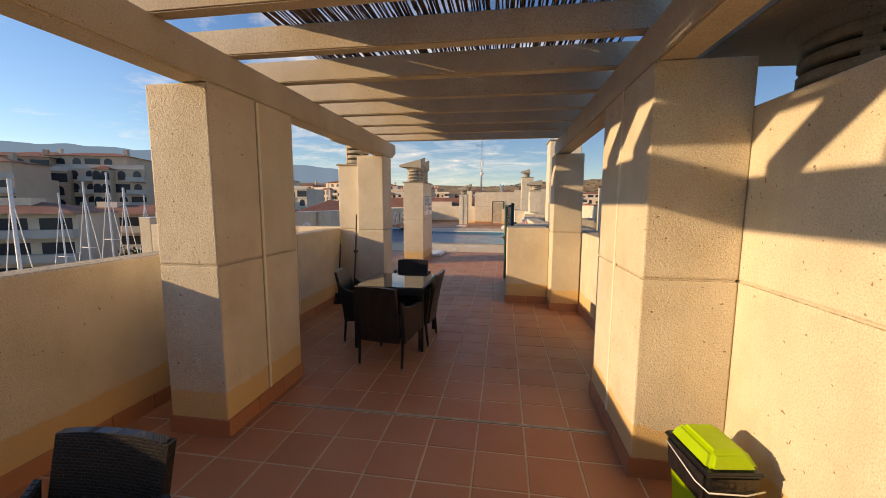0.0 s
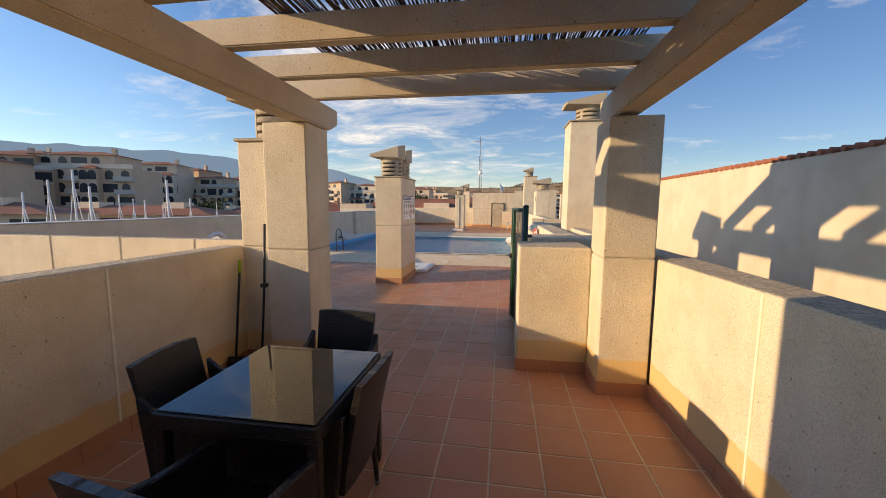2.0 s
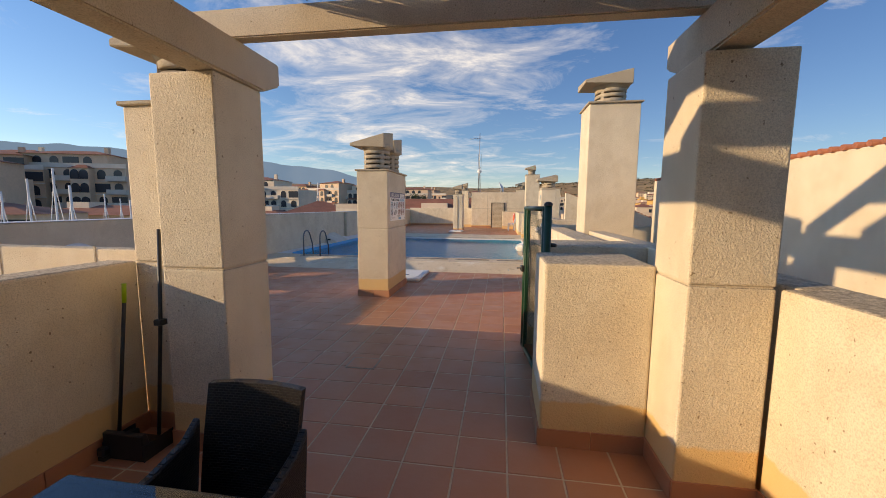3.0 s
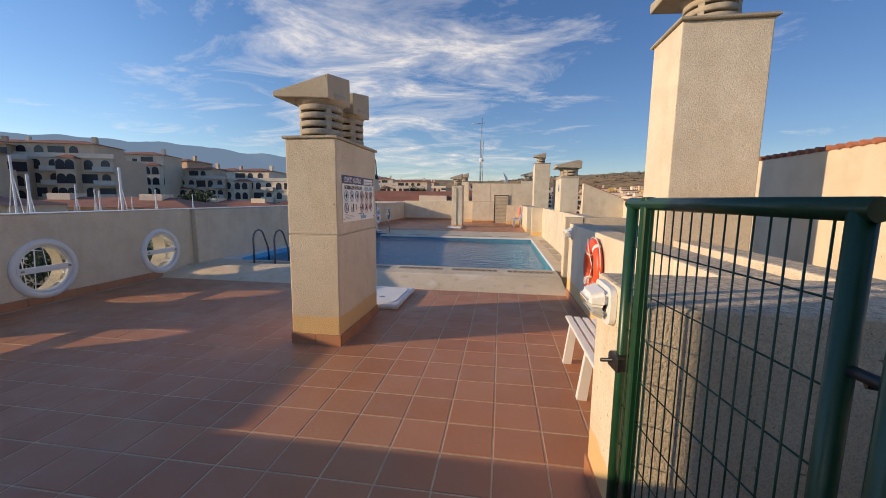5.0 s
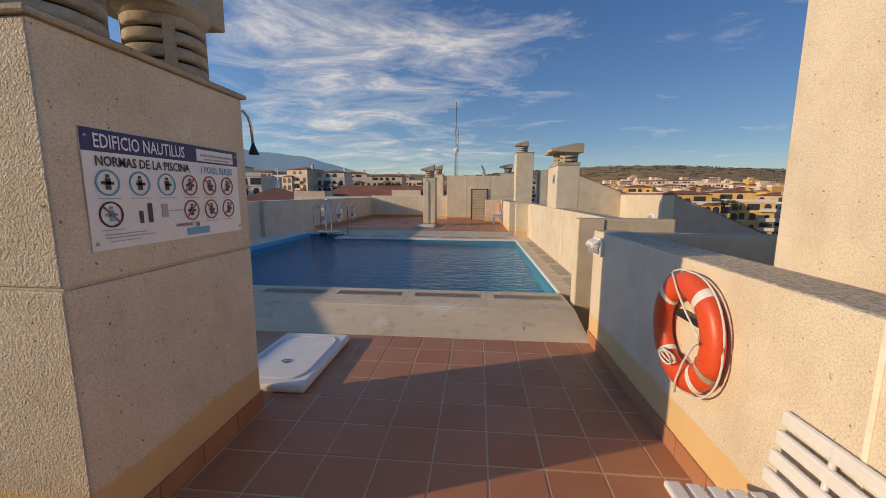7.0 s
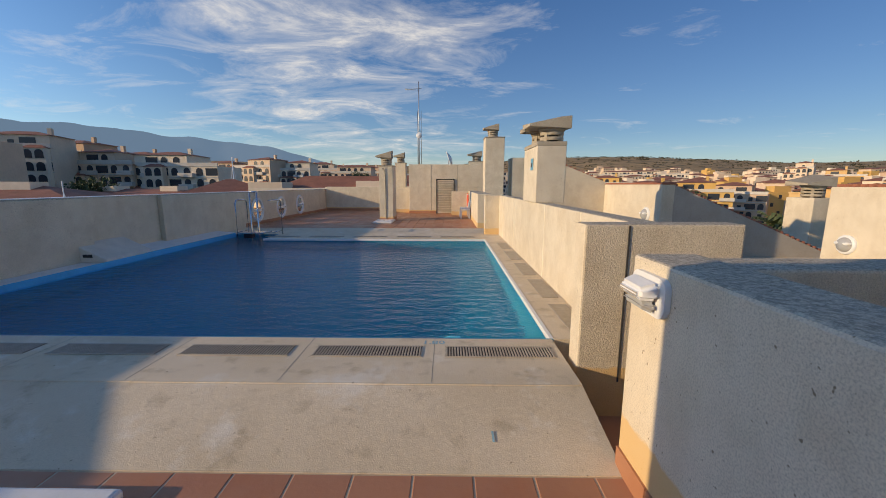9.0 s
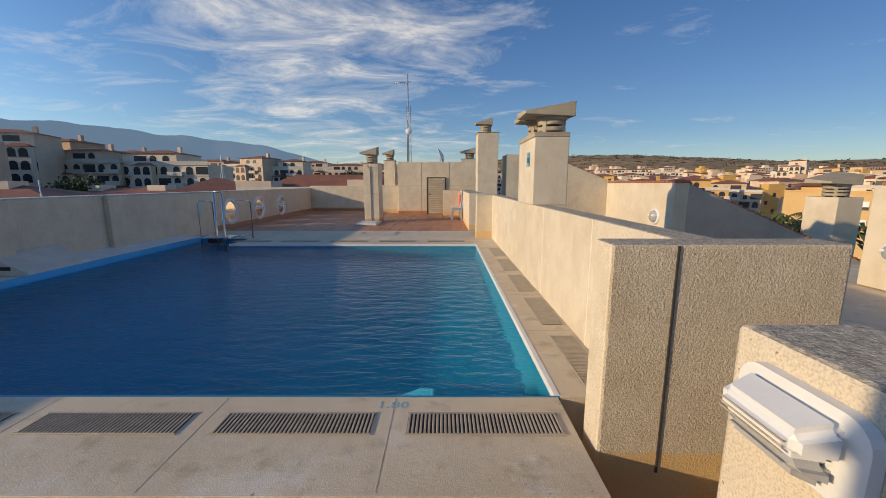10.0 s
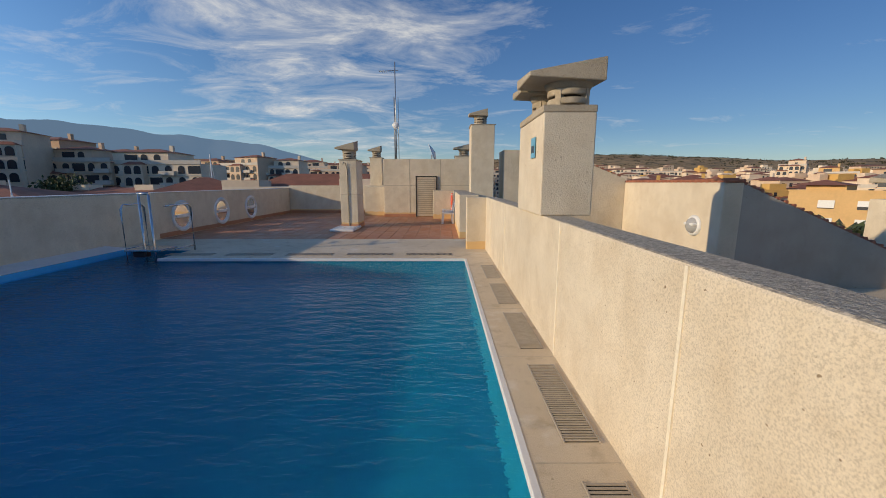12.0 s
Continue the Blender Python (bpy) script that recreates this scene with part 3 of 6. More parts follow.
for x in (-6.67 + 1.12 * k for k in range(1, 4)):
    part("joint_strip", box(x - 0.008, x + 0.008, 6.594, 6.602, 0.1, 1.26), LOUVRE, W_RET)
part("joint_strip", box(1.845, 1.857, 14.042, 14.052, 0.0, 1.31), NEAR_BLACK, W_END)

for t, x, y0 in ((L1, -1.192, 2.40), (R1, 1.545, 2.48)):
    sx = 1 if x < 0 else -1
    part("joint_strip", box(-0.004, 0.006, -0.014, 0.014, 0.13, 2.46), STRIP, t, "raised mortar strip over the seam", t.matrix_basis.inverted() @ pose(x + sx * 0.002, y0, 0, 0, 0, 0 if sx > 0 else 180))

for t, x, y0 in ((L1, -1.192, 2.381), (R1, 1.545, 2.499)):
    part("seam_gap", box(-0.004, 0.0025, -0.004, 0.004, 0.13, 2.46), LOUVRE, t, "", t.matrix_basis.inverted() @ pose(x, y0, 0))

# ---- neighbouring roofs ----
def coping_tiles(name, x0, y0, x1, y1, z0, z1, w=0.3):
    """A line of roof tiles along the top of a wall."""
    bm = bmesh.new()
    n = max(2, int(math.hypot(x1 - x0, y1 - y0) / 0.13))
    a, b = Vector((x0, y0, z0)), Vector((x1, y1, z1))
    side = (b - a).cross(Vector((0, 0, 1))).normalized()
    for k in range(n):
        p, q = a.lerp(b, k / n), a.lerp(b, (k + 0.97) / n)
        add_tube(bm, [p - side * w / 2 + Vector((0, 0, .02)), p + side * w / 2 + Vector((0, 0, .02))], 0.03, 6)
    return bm


rf = wall("wall_neighbour_near", "lit cream neighbouring roof wall with red tile edge", 3.6, 3.9, 2.0, 12.03, 2.2, 0.0, STUCCO_HIGH)
part("tile_edge", coping_tiles("tile", 3.72, 2.0, 3.72, 12.03, 2.2, 2.2), ROOF_TILE, rf)
bm = bmesh.new()
add_prism(bm, [(3.9, 0), (8.5, 0), (8.5, 0.2), (3.9, 2.18)], 11.7, 12.02, "y")
gb = structure("wall_neighbour_gable", bm, STUCCO_HIGH, "cream neighbouring gable wall sloping away", "wall")
wb = wall("wall_neighbour_mid", "lit cream neighbouring roof wall with a round lamp", 7.4, 7.7, 12.2, 18.2, 1.60, 0.0, STUCCO_HIGH)
part("tile_edge", coping_tiles("tile", 7.55, 12.2, 7.55, 18.2, 1.60, 1.60), ROOF_TILE, wb)
wn = wall("wall_neighbour_far", "lit cream neighbouring roof wall beyond the pool", 5.2, 5.5, 19.76, 23.0, 1.64, 0.0, STUCCO_HIGH)
part("tile_edge", coping_tiles("tile", 5.35, 19.76, 5.35, 23.0, 1.64, 1.64), ROOF_TILE, wn)
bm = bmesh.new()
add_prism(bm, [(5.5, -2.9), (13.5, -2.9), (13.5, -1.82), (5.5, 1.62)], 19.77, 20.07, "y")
# the shade on this gable is put into its darker grey colour
gn = structure("wall_neighbour_slope", bm, SHADED_STUCCO, "shaded gable wall sloping down below a tiled edge", "wall")
part("tile_edge", coping_tiles("tile", 5.4, 19.92, 13.5, 19.92, 1.66, -1.80), ROOF_TILE, gn)
bm = bmesh.new()
add_prism(bm, [(3.6, 0), (5.19, 0), (5.19, 1.72), (3.6, 2.35)], 22.9, 23.2, "y")
ge = structure("wall_neighbour_end", bm, STUCCO_HIGH, "cream sloping roof wall beyond the flue stack", "wall")
part("tile_edge", coping_tiles("tile", 3.6, 23.05, 5.19, 23.05, 2.35, 1.72), ROOF_TILE, ge)
wall("wall_neighbour_stair", "cream stair head wall on the neighbouring roof", 3.1, 4.0, 27.5, 28.6, 2.75, 0.0, STUCCO_HIGH)
MC = masonry("flue_stack", "cream flue stack on the neighbouring roof", 9.95, 10.55, 21.2, 22.04, 1.3, joint=None, foot=-3.0, category="chimney", mat=STUCCO_HIGH, group="flue stacks")
cowl(MC, 0.03, 0, 4.3, 0.25, 3, 0.85, 0.7)

# ---- pergola ----
pergola = thing("pergola", "beige concrete beam pergola over the terrace", "pergola", 0, 0, 0)
for x0 in (-1.40, 1.56):
    bm = bmesh.new()
    add_prism(bm, [(-4.0, 2.472), (6.16, 2.472), (6.36, 2.56), (6.36, 2.72), (-4.0, 2.72)], x0, x0 + 0.2, "x")
    bmesh.ops.bevel(bm, geom=bm.edges[:], offset=0.012, segments=2, affect="EDGES")
    part("long_beam", bm, BEAM, pergola)
cross = None
y = 5.92
while y > -3.9:
    if cross is None:
        bm = bmesh.new()
        add_prism(bm, [(-1.62, 2.84), (-1.48, 2.722), (1.96, 2.722), (2.1, 2.84), (2.1, 2.90), (-1.62, 2.90)], -0.05, 0.05, "y")
        bmesh.ops.bevel(bm, geom=bm.edges[:], offset=0.008, segments=2, affect="EDGES")
        cross = mesh_of("cross_beam", bm, BEAM)
    ob = new("cross_beam", cross)
    ob.parent = pergola
    ob.location = (0, y, 0)
    y -= 0.62

rng = random.Random(4)
REED = plain("reed", (0.10, 0.055, 0.032), 0.7, 0, 0.5, 30.0)
bm = bmesh.new()
x = -0.85
while x < 1.6:
    y = -3.9 + rng.uniform(-0.6, 0.0)
    while y < 5.6:
        ln = rng.uniform(1.2, 2.2)
        e = min(y + ln, 5.8 + rng.uniform(-0.08, 0.08))
        zz = 2.912 + rng.uniform(0, 0.012)
        lean = rng.uniform(-0.03, 0.03)
        add_tube(bm, [(x - lean, y, zz), (x + lean, e, zz + rng.uniform(-.004, .004))], rng.uniform(0.0045, 0.0068), 5)
        y = e + rng.uniform(-0.1, 0.03)
    x += rng.uniform(0.0095, 0.0145)
tagged(part("reed_mat", bm, REED), "dark brown reed shade mat lying on the beams", "shade mat", kind="stuff")


# ---- furniture under the pergola ----
def make_rattan():
    m, nt, b = material("black_rattan", 0.34)
    tc = nt.nodes.new("ShaderNodeTexCoord").outputs["Object"]
    br = node(nt, "ShaderNodeTexBrick", Scale=1.0)
    br.inputs["Mortar Size"].default_value = 0.0022
    br.inputs["Mortar Smooth"].default_value = 0.8
    br.inputs["Brick Width"].default_value = 0.024
    br.inputs["Row Height"].default_value = 0.011
    mp = nt.nodes.new("ShaderNodeVectorMath")
    sep = nt.nodes.new("ShaderNodeSeparateXYZ")
    nt.links.new(tc, sep.inputs[0])
    com = nt.nodes.new("ShaderNodeCombineXYZ")
    nt.links.new(arith(nt, "ADD", sep.outputs["X"], sep.outputs["Y"]), com.inputs[0])
    nt.links.new(sep.outputs["Z"], com.inputs[1])
    nt.links.new(com.outputs[0], br.inputs["Vector"])
    nt.nodes.remove(mp)
    n = noise_tex(nt, 60, 2, vec=tc)
    nt.links.new(ramp(nt, n, [(0.3, (0.010, 0.008, 0.008)), (0.7, (0.028, 0.021, 0.018))]), b.inputs["Base Color"])
    h = arith(nt, "SUBTRACT", 1.0, br.outputs["Fac"])
    bump(nt, b, h, 1.0, 0.010)
    return m


RATTAN = make_rattan()
FOOT = plain("chair_foot", (0.35, 0.34, 0.32), 0.4, 0.6)


def build_chair(x, y, rz):
    """A woven tub chair that faces +y in its own frame."""
    t = thing("rattan_chair", "black woven rattan armchair at the glass table", "chair", x, y, 0, rz, "chairs round the table")
    part("seat", box(-0.23, 0.23, -0.22, 0.27, 0.30, 0.41, 0.02, 2), RATTAN, t)
    bm = bmesh.new()
    n = 8
    rows = []
    for iz in range(7):
        z = 0.28 + (0.87 - 0.28) * iz / 6
        lean = -0.02 - 0.11 * (iz / 6) ** 1.3
        row = []
        for ix in range(n + 1):
            u = -1 + 2 * ix / n
            top = 0.012 * (1 - u * u) * (iz / 6)
            row.append((u * (0.215 + 0.012 * iz / 6), -0.215 + lean - 0.014 * (1 - u * u), z - 0.012 * (iz / 6) + top))
        rows.append(row)
    front = [[bm.verts.new(p) for p in r] for r in rows]
    back = [[bm.verts.new((p[0], p[1] - 0.035, p[2])) for p in r] for r in rows]
    for g, flip in ((front, False), (back, True)):
        for a, b in zip(g, g[1:]):
            for k in range(n):
                q = (a[k], b[k], b[k + 1], a[k + 1])
                bm.faces.new(q if not flip else q[::-1])
    for k in range(n):
        bm.faces.new((front[-1][k], back[-1][k], back[-1][k + 1], front[-1][k + 1]))
        bm.faces.new((front[0][k + 1], back[0][k + 1], back[0][k], front[0][k]))
    for a in range(6):
        bm.faces.new((front[a][0], back[a][0], back[a + 1][0], front[a + 1][0]))
        bm.faces.new((front[a + 1][-1], back[a + 1][-1], back[a][-1], front[a][-1]))
    bmesh.ops.recalc_face_normals(bm, faces=bm.faces[:])
    part("backrest", bm, RATTAN, t)
    for s in (-1, 1):
        bm = bmesh.new()
        add_prism(bm, [(-0.25, 0.27), (0.27, 0.29), (0.27, 0.585), (0.18, 0.605), (-0.05, 0.615), (-0.22, 0.655), (-0.30, 0.72), (-0.29, 0.6)], s * 0.235, s * 0.275, "x")
        bmesh.ops.bevel(bm, geom=bm.edges[:], offset=0.008, segments=1, affect="EDGES")
        part("arm", bm, RATTAN, t)
        for fy in (-0.235, 0.245):
            leg = part("leg", tube([(s * 0.24, fy - (0.03 if fy < 0 else 0), 0.0), (s * 0.245, fy, 0.32)], [0.014, 0.018], 8), RATTAN, t)
            part("foot", tube([(s * 0.24, fy - (0.03 if fy < 0 else 0), -0.0), (s * 0.24, fy - (0.03 if fy < 0 else 0), 0.022)], 0.0155, 8), FOOT, leg)
    return t


chair = build_chair(-0.45, 3.46, -8)
copy_thing(chair, pose(-0.90, 4.09, 0, 0, 0, -86))
copy_thing(chair, pose(-0.565, 4.66, 0, 0, 0, 180))
copy_thing(chair, pose(-0.365, 4.08, 0, 0, 0, 88))
lone = copy_thing(chair, pose(-0.60, 0.28, 0, 0, 0, 181))
tagged(lone, "black woven rattan armchair standing apart near the parapet")

TGLASS, nt_, b_ = material("table_glass", 0.03)
b_.inputs["Base Color"].default_value = (0.35, 0.38, 0.40, 1)
b_.inputs["Transmission Weight"].default_value = 1.0
b_.inputs["IOR"].default_value = 1.5
table = thing("dining_table", "black rattan table with a dark glass top", "table", -0.545, 4.11, 0)
part("tabletop", box(-0.395, 0.395, -0.425, 0.425, 0.735, 0.743, 0.003), TGLASS, table, "dark reflective glass sheet")
part("underlay", box(-0.37, 0.37, -0.40, 0.40, 0.715, 0.728), RATTAN, table)
for a in ((-0.41, 0.41, -0.44, -0.395), (-0.41, 0.41, 0.395, 0.44), (-0.41, -0.37, -0.394, 0.394), (0.37, 0.41, -0.394, 0.394)):
    part("apron", box(a[0], a[1], a[2], a[3], 0.655, 0.734, 0.006), RATTAN, table)
for sx in (-1, 1):
    for sy in (-1, 1):
        part("leg", box(sx * 0.38 - 0.028, sx * 0.38 + 0.028, sy * 0.41 - 0.028, sy * 0.41 + 0.028, 0.0, 0.656, 0.008, 2), RATTAN, table)

# ---- waste bin ----
LIME = plain("lime_plastic", (0.36, 0.56, 0.01), 0.35, 0, 0.06, 10.0)
BAG = plain("black_bag", (0.012, 0.012, 0.014), 0.28, 0, 0.3, 20.0, 0.02, 14.0)
wbin = thing("waste_bin", "lime green plastic waste bin with a black bag under its lid", "waste bin", 1.80, 1.56, 0, 8)


def tapered(w0, d0, w1, d1, z0, z1, bevel=0.03):
    bm = bmesh.new()
    add_box(bm, -0.5, 0.5, -0.5, 0.5, 0, 1)
    for v in bm.verts:
        k = v.co.z
        v.co = Vector((v.co.x * (w0 + (w1 - w0) * k), v.co.y * (d0 + (d1 - d0) * k), z0 + (z1 - z0) * k))
    bmesh.ops.bevel(bm, geom=bm.edges[:], offset=bevel, segments=3, affect="EDGES")
    return bm


part("body", tapered(0.20, 0.27, 0.25, 0.33, 0.0, 0.40), LIME, wbin)
part("bag", tapered(0.245, 0.325, 0.27, 0.35, 0.24, 0.445, 0.025), BAG, wbin, "crumpled black plastic bag turned over the rim")
part("lid", tapered(0.26, 0.34, 0.17, 0.25, 0.44, 0.525, 0.022), LIME, wbin)
part("rim", tapered(0.28, 0.36, 0.275, 0.355, 0.425, 0.45, 0.01), BAG, wbin)
part("cord", tube([(-0.135, 0.15, 0.40), (-0.14, -0.1, 0.36), (-0.12, -0.172, 0.35), (0.05, -0.18, 0.345), (0.138, -0.172, 0.36)], 0.004, 6), PVC, wbin, "white string round the bag")

# ---- broom and dustpan ----
BLACK = plain("black_plastic", (0.02, 0.02, 0.022), 0.4, 0, 0.2, 12.0)
pan = thing("dustpan", "black long-handled dustpan on the floor tiles", "dustpan", -1.89, 5.64, 0, 0)
bm = bmesh.new()
add_prism(bm, [(-0.13, 0.0), (0.13, 0.0), (0.13, 0.02), (-0.06, 0.03), (-0.09, 0.18), (-0.13, 0.18)], -0.15, 0.15, "x")
bmesh.ops.bevel(bm, geom=bm.edges[:], offset=0.006, segments=1, affect="EDGES")
part("tray", bm, BLACK, pan)
part("cheek", box(-0.155, -0.148, -0.13, 0.1, 0.0, 0.11, 0.002), BLACK, pan)
part("cheek", box(0.148, 0.155, -0.13, 0.1, 0.0, 0.11, 0.002), BLACK, pan)
part("handle", tube([(0.12, 0.02, 0.1), (0.16, 0.06, 0.9), (0.18, 0.08, 1.5)], 0.012, 8), BLACK, pan)
part("clip", box(0.13, 0.19, 0.03, 0.09, 0.86, 0.90, 0.006), BLACK, pan)
broom = thing("broom", "black broom leaning in the parapet corner", "broom", -2.02, 5.60, 0)
part("handle", tube([(0, 0, 0.08), (0.02, 0.1, 1.0)], 0.012, 8), BLACK, broom)
part("grip", tube([(0.02, 0.1, 1.0), (0.022, 0.108, 1.13)], 0.014, 8), LIME, broom, "lime green hanging grip")
part("head", box(-0.03, 0.03, -0.13, 0.13, 0.03, 0.09, 0.01), BLACK, broom)
part("bristles", box(-0.026, 0.026, -0.125, 0.125, 0.0, 0.031, 0.004), BLACK, broom)

# ---- green gate ----
GREEN = plain("green_powder_coat", (0.008, 0.055, 0.026), 0.35, 0.0, 0.15, 14.0)
gate = thing("gate", "open dark green welded mesh gate on its post", "gate", 0.89, 7.03, 0, 6.8)
GL = 0.893
part("post", tube([(0.0, -0.112, 0.0), (0.0, -0.112, 1.675)], 0.033, 14), GREEN, gate)
part("post_cap", add_lathe(bmesh.new(), [(0.037, 1.67), (0.037, 1.69), (0.02, 1.705), (0.001, 1.707)], pose(0.0, -0.112, 0), 14), BLACK, gate)
part("stile", tube([(0, 0.0, 0.06), (0, 0.0, 1.645)], 0.023, 12), GREEN, gate)
part("stile", tube([(0, GL, 0.06), (0, GL, 1.645)], 0.023, 12), GREEN, gate)
part("rail", tube([(0, -0.027, 1.645), (0, GL + 0.027, 1.645)], 0.023, 12), GREEN, gate)
part("rail", tube([(0, 0.0, 0.07), (0, GL, 0.07)], 0.023, 12), GREEN, gate)
part("lock_stile", box(-0.02, 0.02, GL - 0.14, GL - 0.10, 0.09, 1.67, 0.005), GREEN, gate)
wire_v = mesh_of("wire", tube([(0, 0, 0.07), (0, 0, 1.645)], 0.0028, 6), GREEN)
for k in range(1, 18):
    yy = GL * k / 18
    ob = new("wire", wire_v)
    ob.parent, ob.location = gate, (0.0, yy, 0)
wire_h = mesh_of("wire", tube([(0, 0, 0), (0, GL, 0)], 0.0026, 6), GREEN)
for k in range(1, 9):
    ob = new("wire", wire_h)
    ob.parent, ob.location = gate, (0.006, 0, 0.07 + 1.575 * k / 9)
for z in (0.35, 1.35):
    part("hinge", tube([(0.0, -0.11, z), (0.0, 0.0, z)], 0.012, 8), BLACK, gate)
latch = part("latch", box(-0.045, 0.045, GL - 0.05, GL + 0.04, 0.93, 1.0, 0.008), BLACK, gate)
part("lever", tube([(-0.09, GL, 0.97), (0.09, GL, 0.97), (0.10, GL - 0.07, 0.97)], 0.009, 8), BLACK, latch)
part("keeper", tube([(0.03, -0.112, 1.33), (0.075, -0.10, 1.33), (0.08, -0.05, 1.33), (0.03, -0.02, 1.33)], 0.014, 8), BLACK, gate)

# ---- bench ----
def bench_at(x, y, rz, z=0.0):
    """A slatted plastic bench, 1.9 m along x, facing +y."""
    t = thing("bench", "white slatted plastic bench against the parapet", "bench", x, y, z, rz, "benches")
    for k in range(5):
        yy = 0.345 - 0.085 * k
        part("seat_slat", box(-0.95, 0.95, yy - 0.034, yy + 0.034, 0.405 - 0.006 * k, 0.435 - 0.006 * k, 0.012, 2), WHITE, t)
    for k in range(4):
        zz, yy = 0.50 + 0.083 * k, -0.02 - 0.016 * k
        part("back_slat", box(-0.95, 0.95, yy - 0.014, yy + 0.014, zz - 0.033, zz + 0.033, 0.012, 2), WHITE, t)
    for sx in (-0.72, 0.0, 0.72):
        part("bracket", tube([(sx, 0.0, 0.38), (sx, -0.028, 0.5), (sx, -0.07, 0.78)], 0.012, 8), WHITE, t)
        bm = bmesh.new()
        add_prism(bm, [(0.30, 0.40), (0.37, 0.40), (0.42, 0.0), (0.34, 0.0)], sx - 0.03, sx + 0.03, "x")
        part("leg", bm, WHITE, t)
        bm = bmesh.new()
        add_prism(bm, [(0.0, 0.39), (0.07, 0.39), (0.03, 0.0), (-0.05, 0.0)], sx - 0.03, sx + 0.03, "x")
        part("leg", bm, WHITE, t)
        part("crossbar", box(sx - 0.02, sx + 0.02, 0.0, 0.37, 0.36, 0.395, 0.006), WHITE, t)
    return t


bench = bench_at(1.34, 9.40, 90)
copy_thing(bench, pose(1.36, 28.6, DECK, 0, 0, 90))

# ---- life rings ----
RED = plain("orange_red_plastic", (0.75, 0.09, 0.03), 0.4, 0, 0.12, 8.0)
ROPE = plain("white_rope", (0.72, 0.70, 0.66), 0.8, 0, 0.1, 40.0)


def life_ring(x, y, z):
    """A ring buoy that hangs on a wall facing -x."""
    t = thing("life_ring", "orange-red life ring with white bands on the parapet", "life ring", x, y, z, 0, "life rings")
    R, r = 0.268, 0.080
    m = Matrix.Rotation(radians(90), 4, "Y")

    def arc(a0, a1, rr, n, grow=1.0):
        bm = bmesh.new()
        pts = [m @ Vector((rr * math.cos(a), rr * math.sin(a), 0)) for a in (a0 + (a1 - a0) * k / n for k in range(n + 1))]
        rings = []
        for k, p in enumerate(pts):
            out = p.normalized()
            rings.append([bm.verts.new(p + out * (r * grow * math.cos(b)) + Vector((1, 0, 0)) * (r * 0.62 * grow * math.sin(b))) for b in (2 * math.pi * j / 14 for j in range(14))])
        for a, b in zip(rings, rings[1:]):
            for j in range(14):
                f = bm.faces.new((a[j], b[j], b[(j + 1) % 14], a[(j + 1) % 14]))
                f.smooth = True
        bmesh.ops.recalc_face_normals(bm, faces=bm.faces[:])
        return bm

    part("ring", arc(0, 2 * math.pi, R, 48), RED, t)
    for a in (0.7, 2.3, 3.75, 5.65):
        part("band", arc(a - 0.08, a + 0.08, R, 6, 1.02), WHITE, t)
    part("strap", arc(5.16, 5.27, R, 4, 1.06), LOUVRE, t, "grey strap holding the ring")
    coil = []
    for k in range(49):
        a = 2 * math.pi * k / 12
        coil.append((-0.055 - 0.012 * math.sin(a * 0.37), 0.06 + 0.085 * math.cos(a) + 0.02 * math.sin(a * 0.6), -0.185 + 0.028 * math.sin(a) + 0.012 * math.cos(a * 0.7)))
    part("rope_coil", tube(coil, 0.0055, 6), ROPE, t)
    rp = []
    for k in range(41):
        a = 2 * math.pi * k / 40
        sag = R + r * 1.05 + 0.02 * abs(math.sin(2 * a))
        rp.append(m @ Vector((sag * math.cos(a), sag * math.sin(a), 0)))
    part("rope", tube(rp, 0.006, 6), ROPE, t)
    part("loose_rope", tube([(-0.05, 0.10, 0.33), (-0.062, 0.0, 0.24), (-0.065, -0.12, 0.14), (-0.066, -0.24, 0.06), (-0.066, -0.27, 0.03), (-0.066, -0.22, 0.0), (-0.066, -0.13, -0.14), (-0.064, -0.07, -0.28), (-0.05, -0.05, -0.355)], 0.006, 6), ROPE, t)
    part("bracket", box(0.0, 0.06, -0.12, 0.12, 0.06, 0.10, 0.005), BLACK, t)
    return t


ring = life_ring(1.375, 11.06, 0.85)
copy_thing(ring, pose(1.37, 29.6, 0.74 + DECK))

# ---- bulkhead lamps ----
DIFF = plain("prismatic_diffuser", (0.42, 0.42, 0.41), 0.25, 0, 0.08, 30.0)


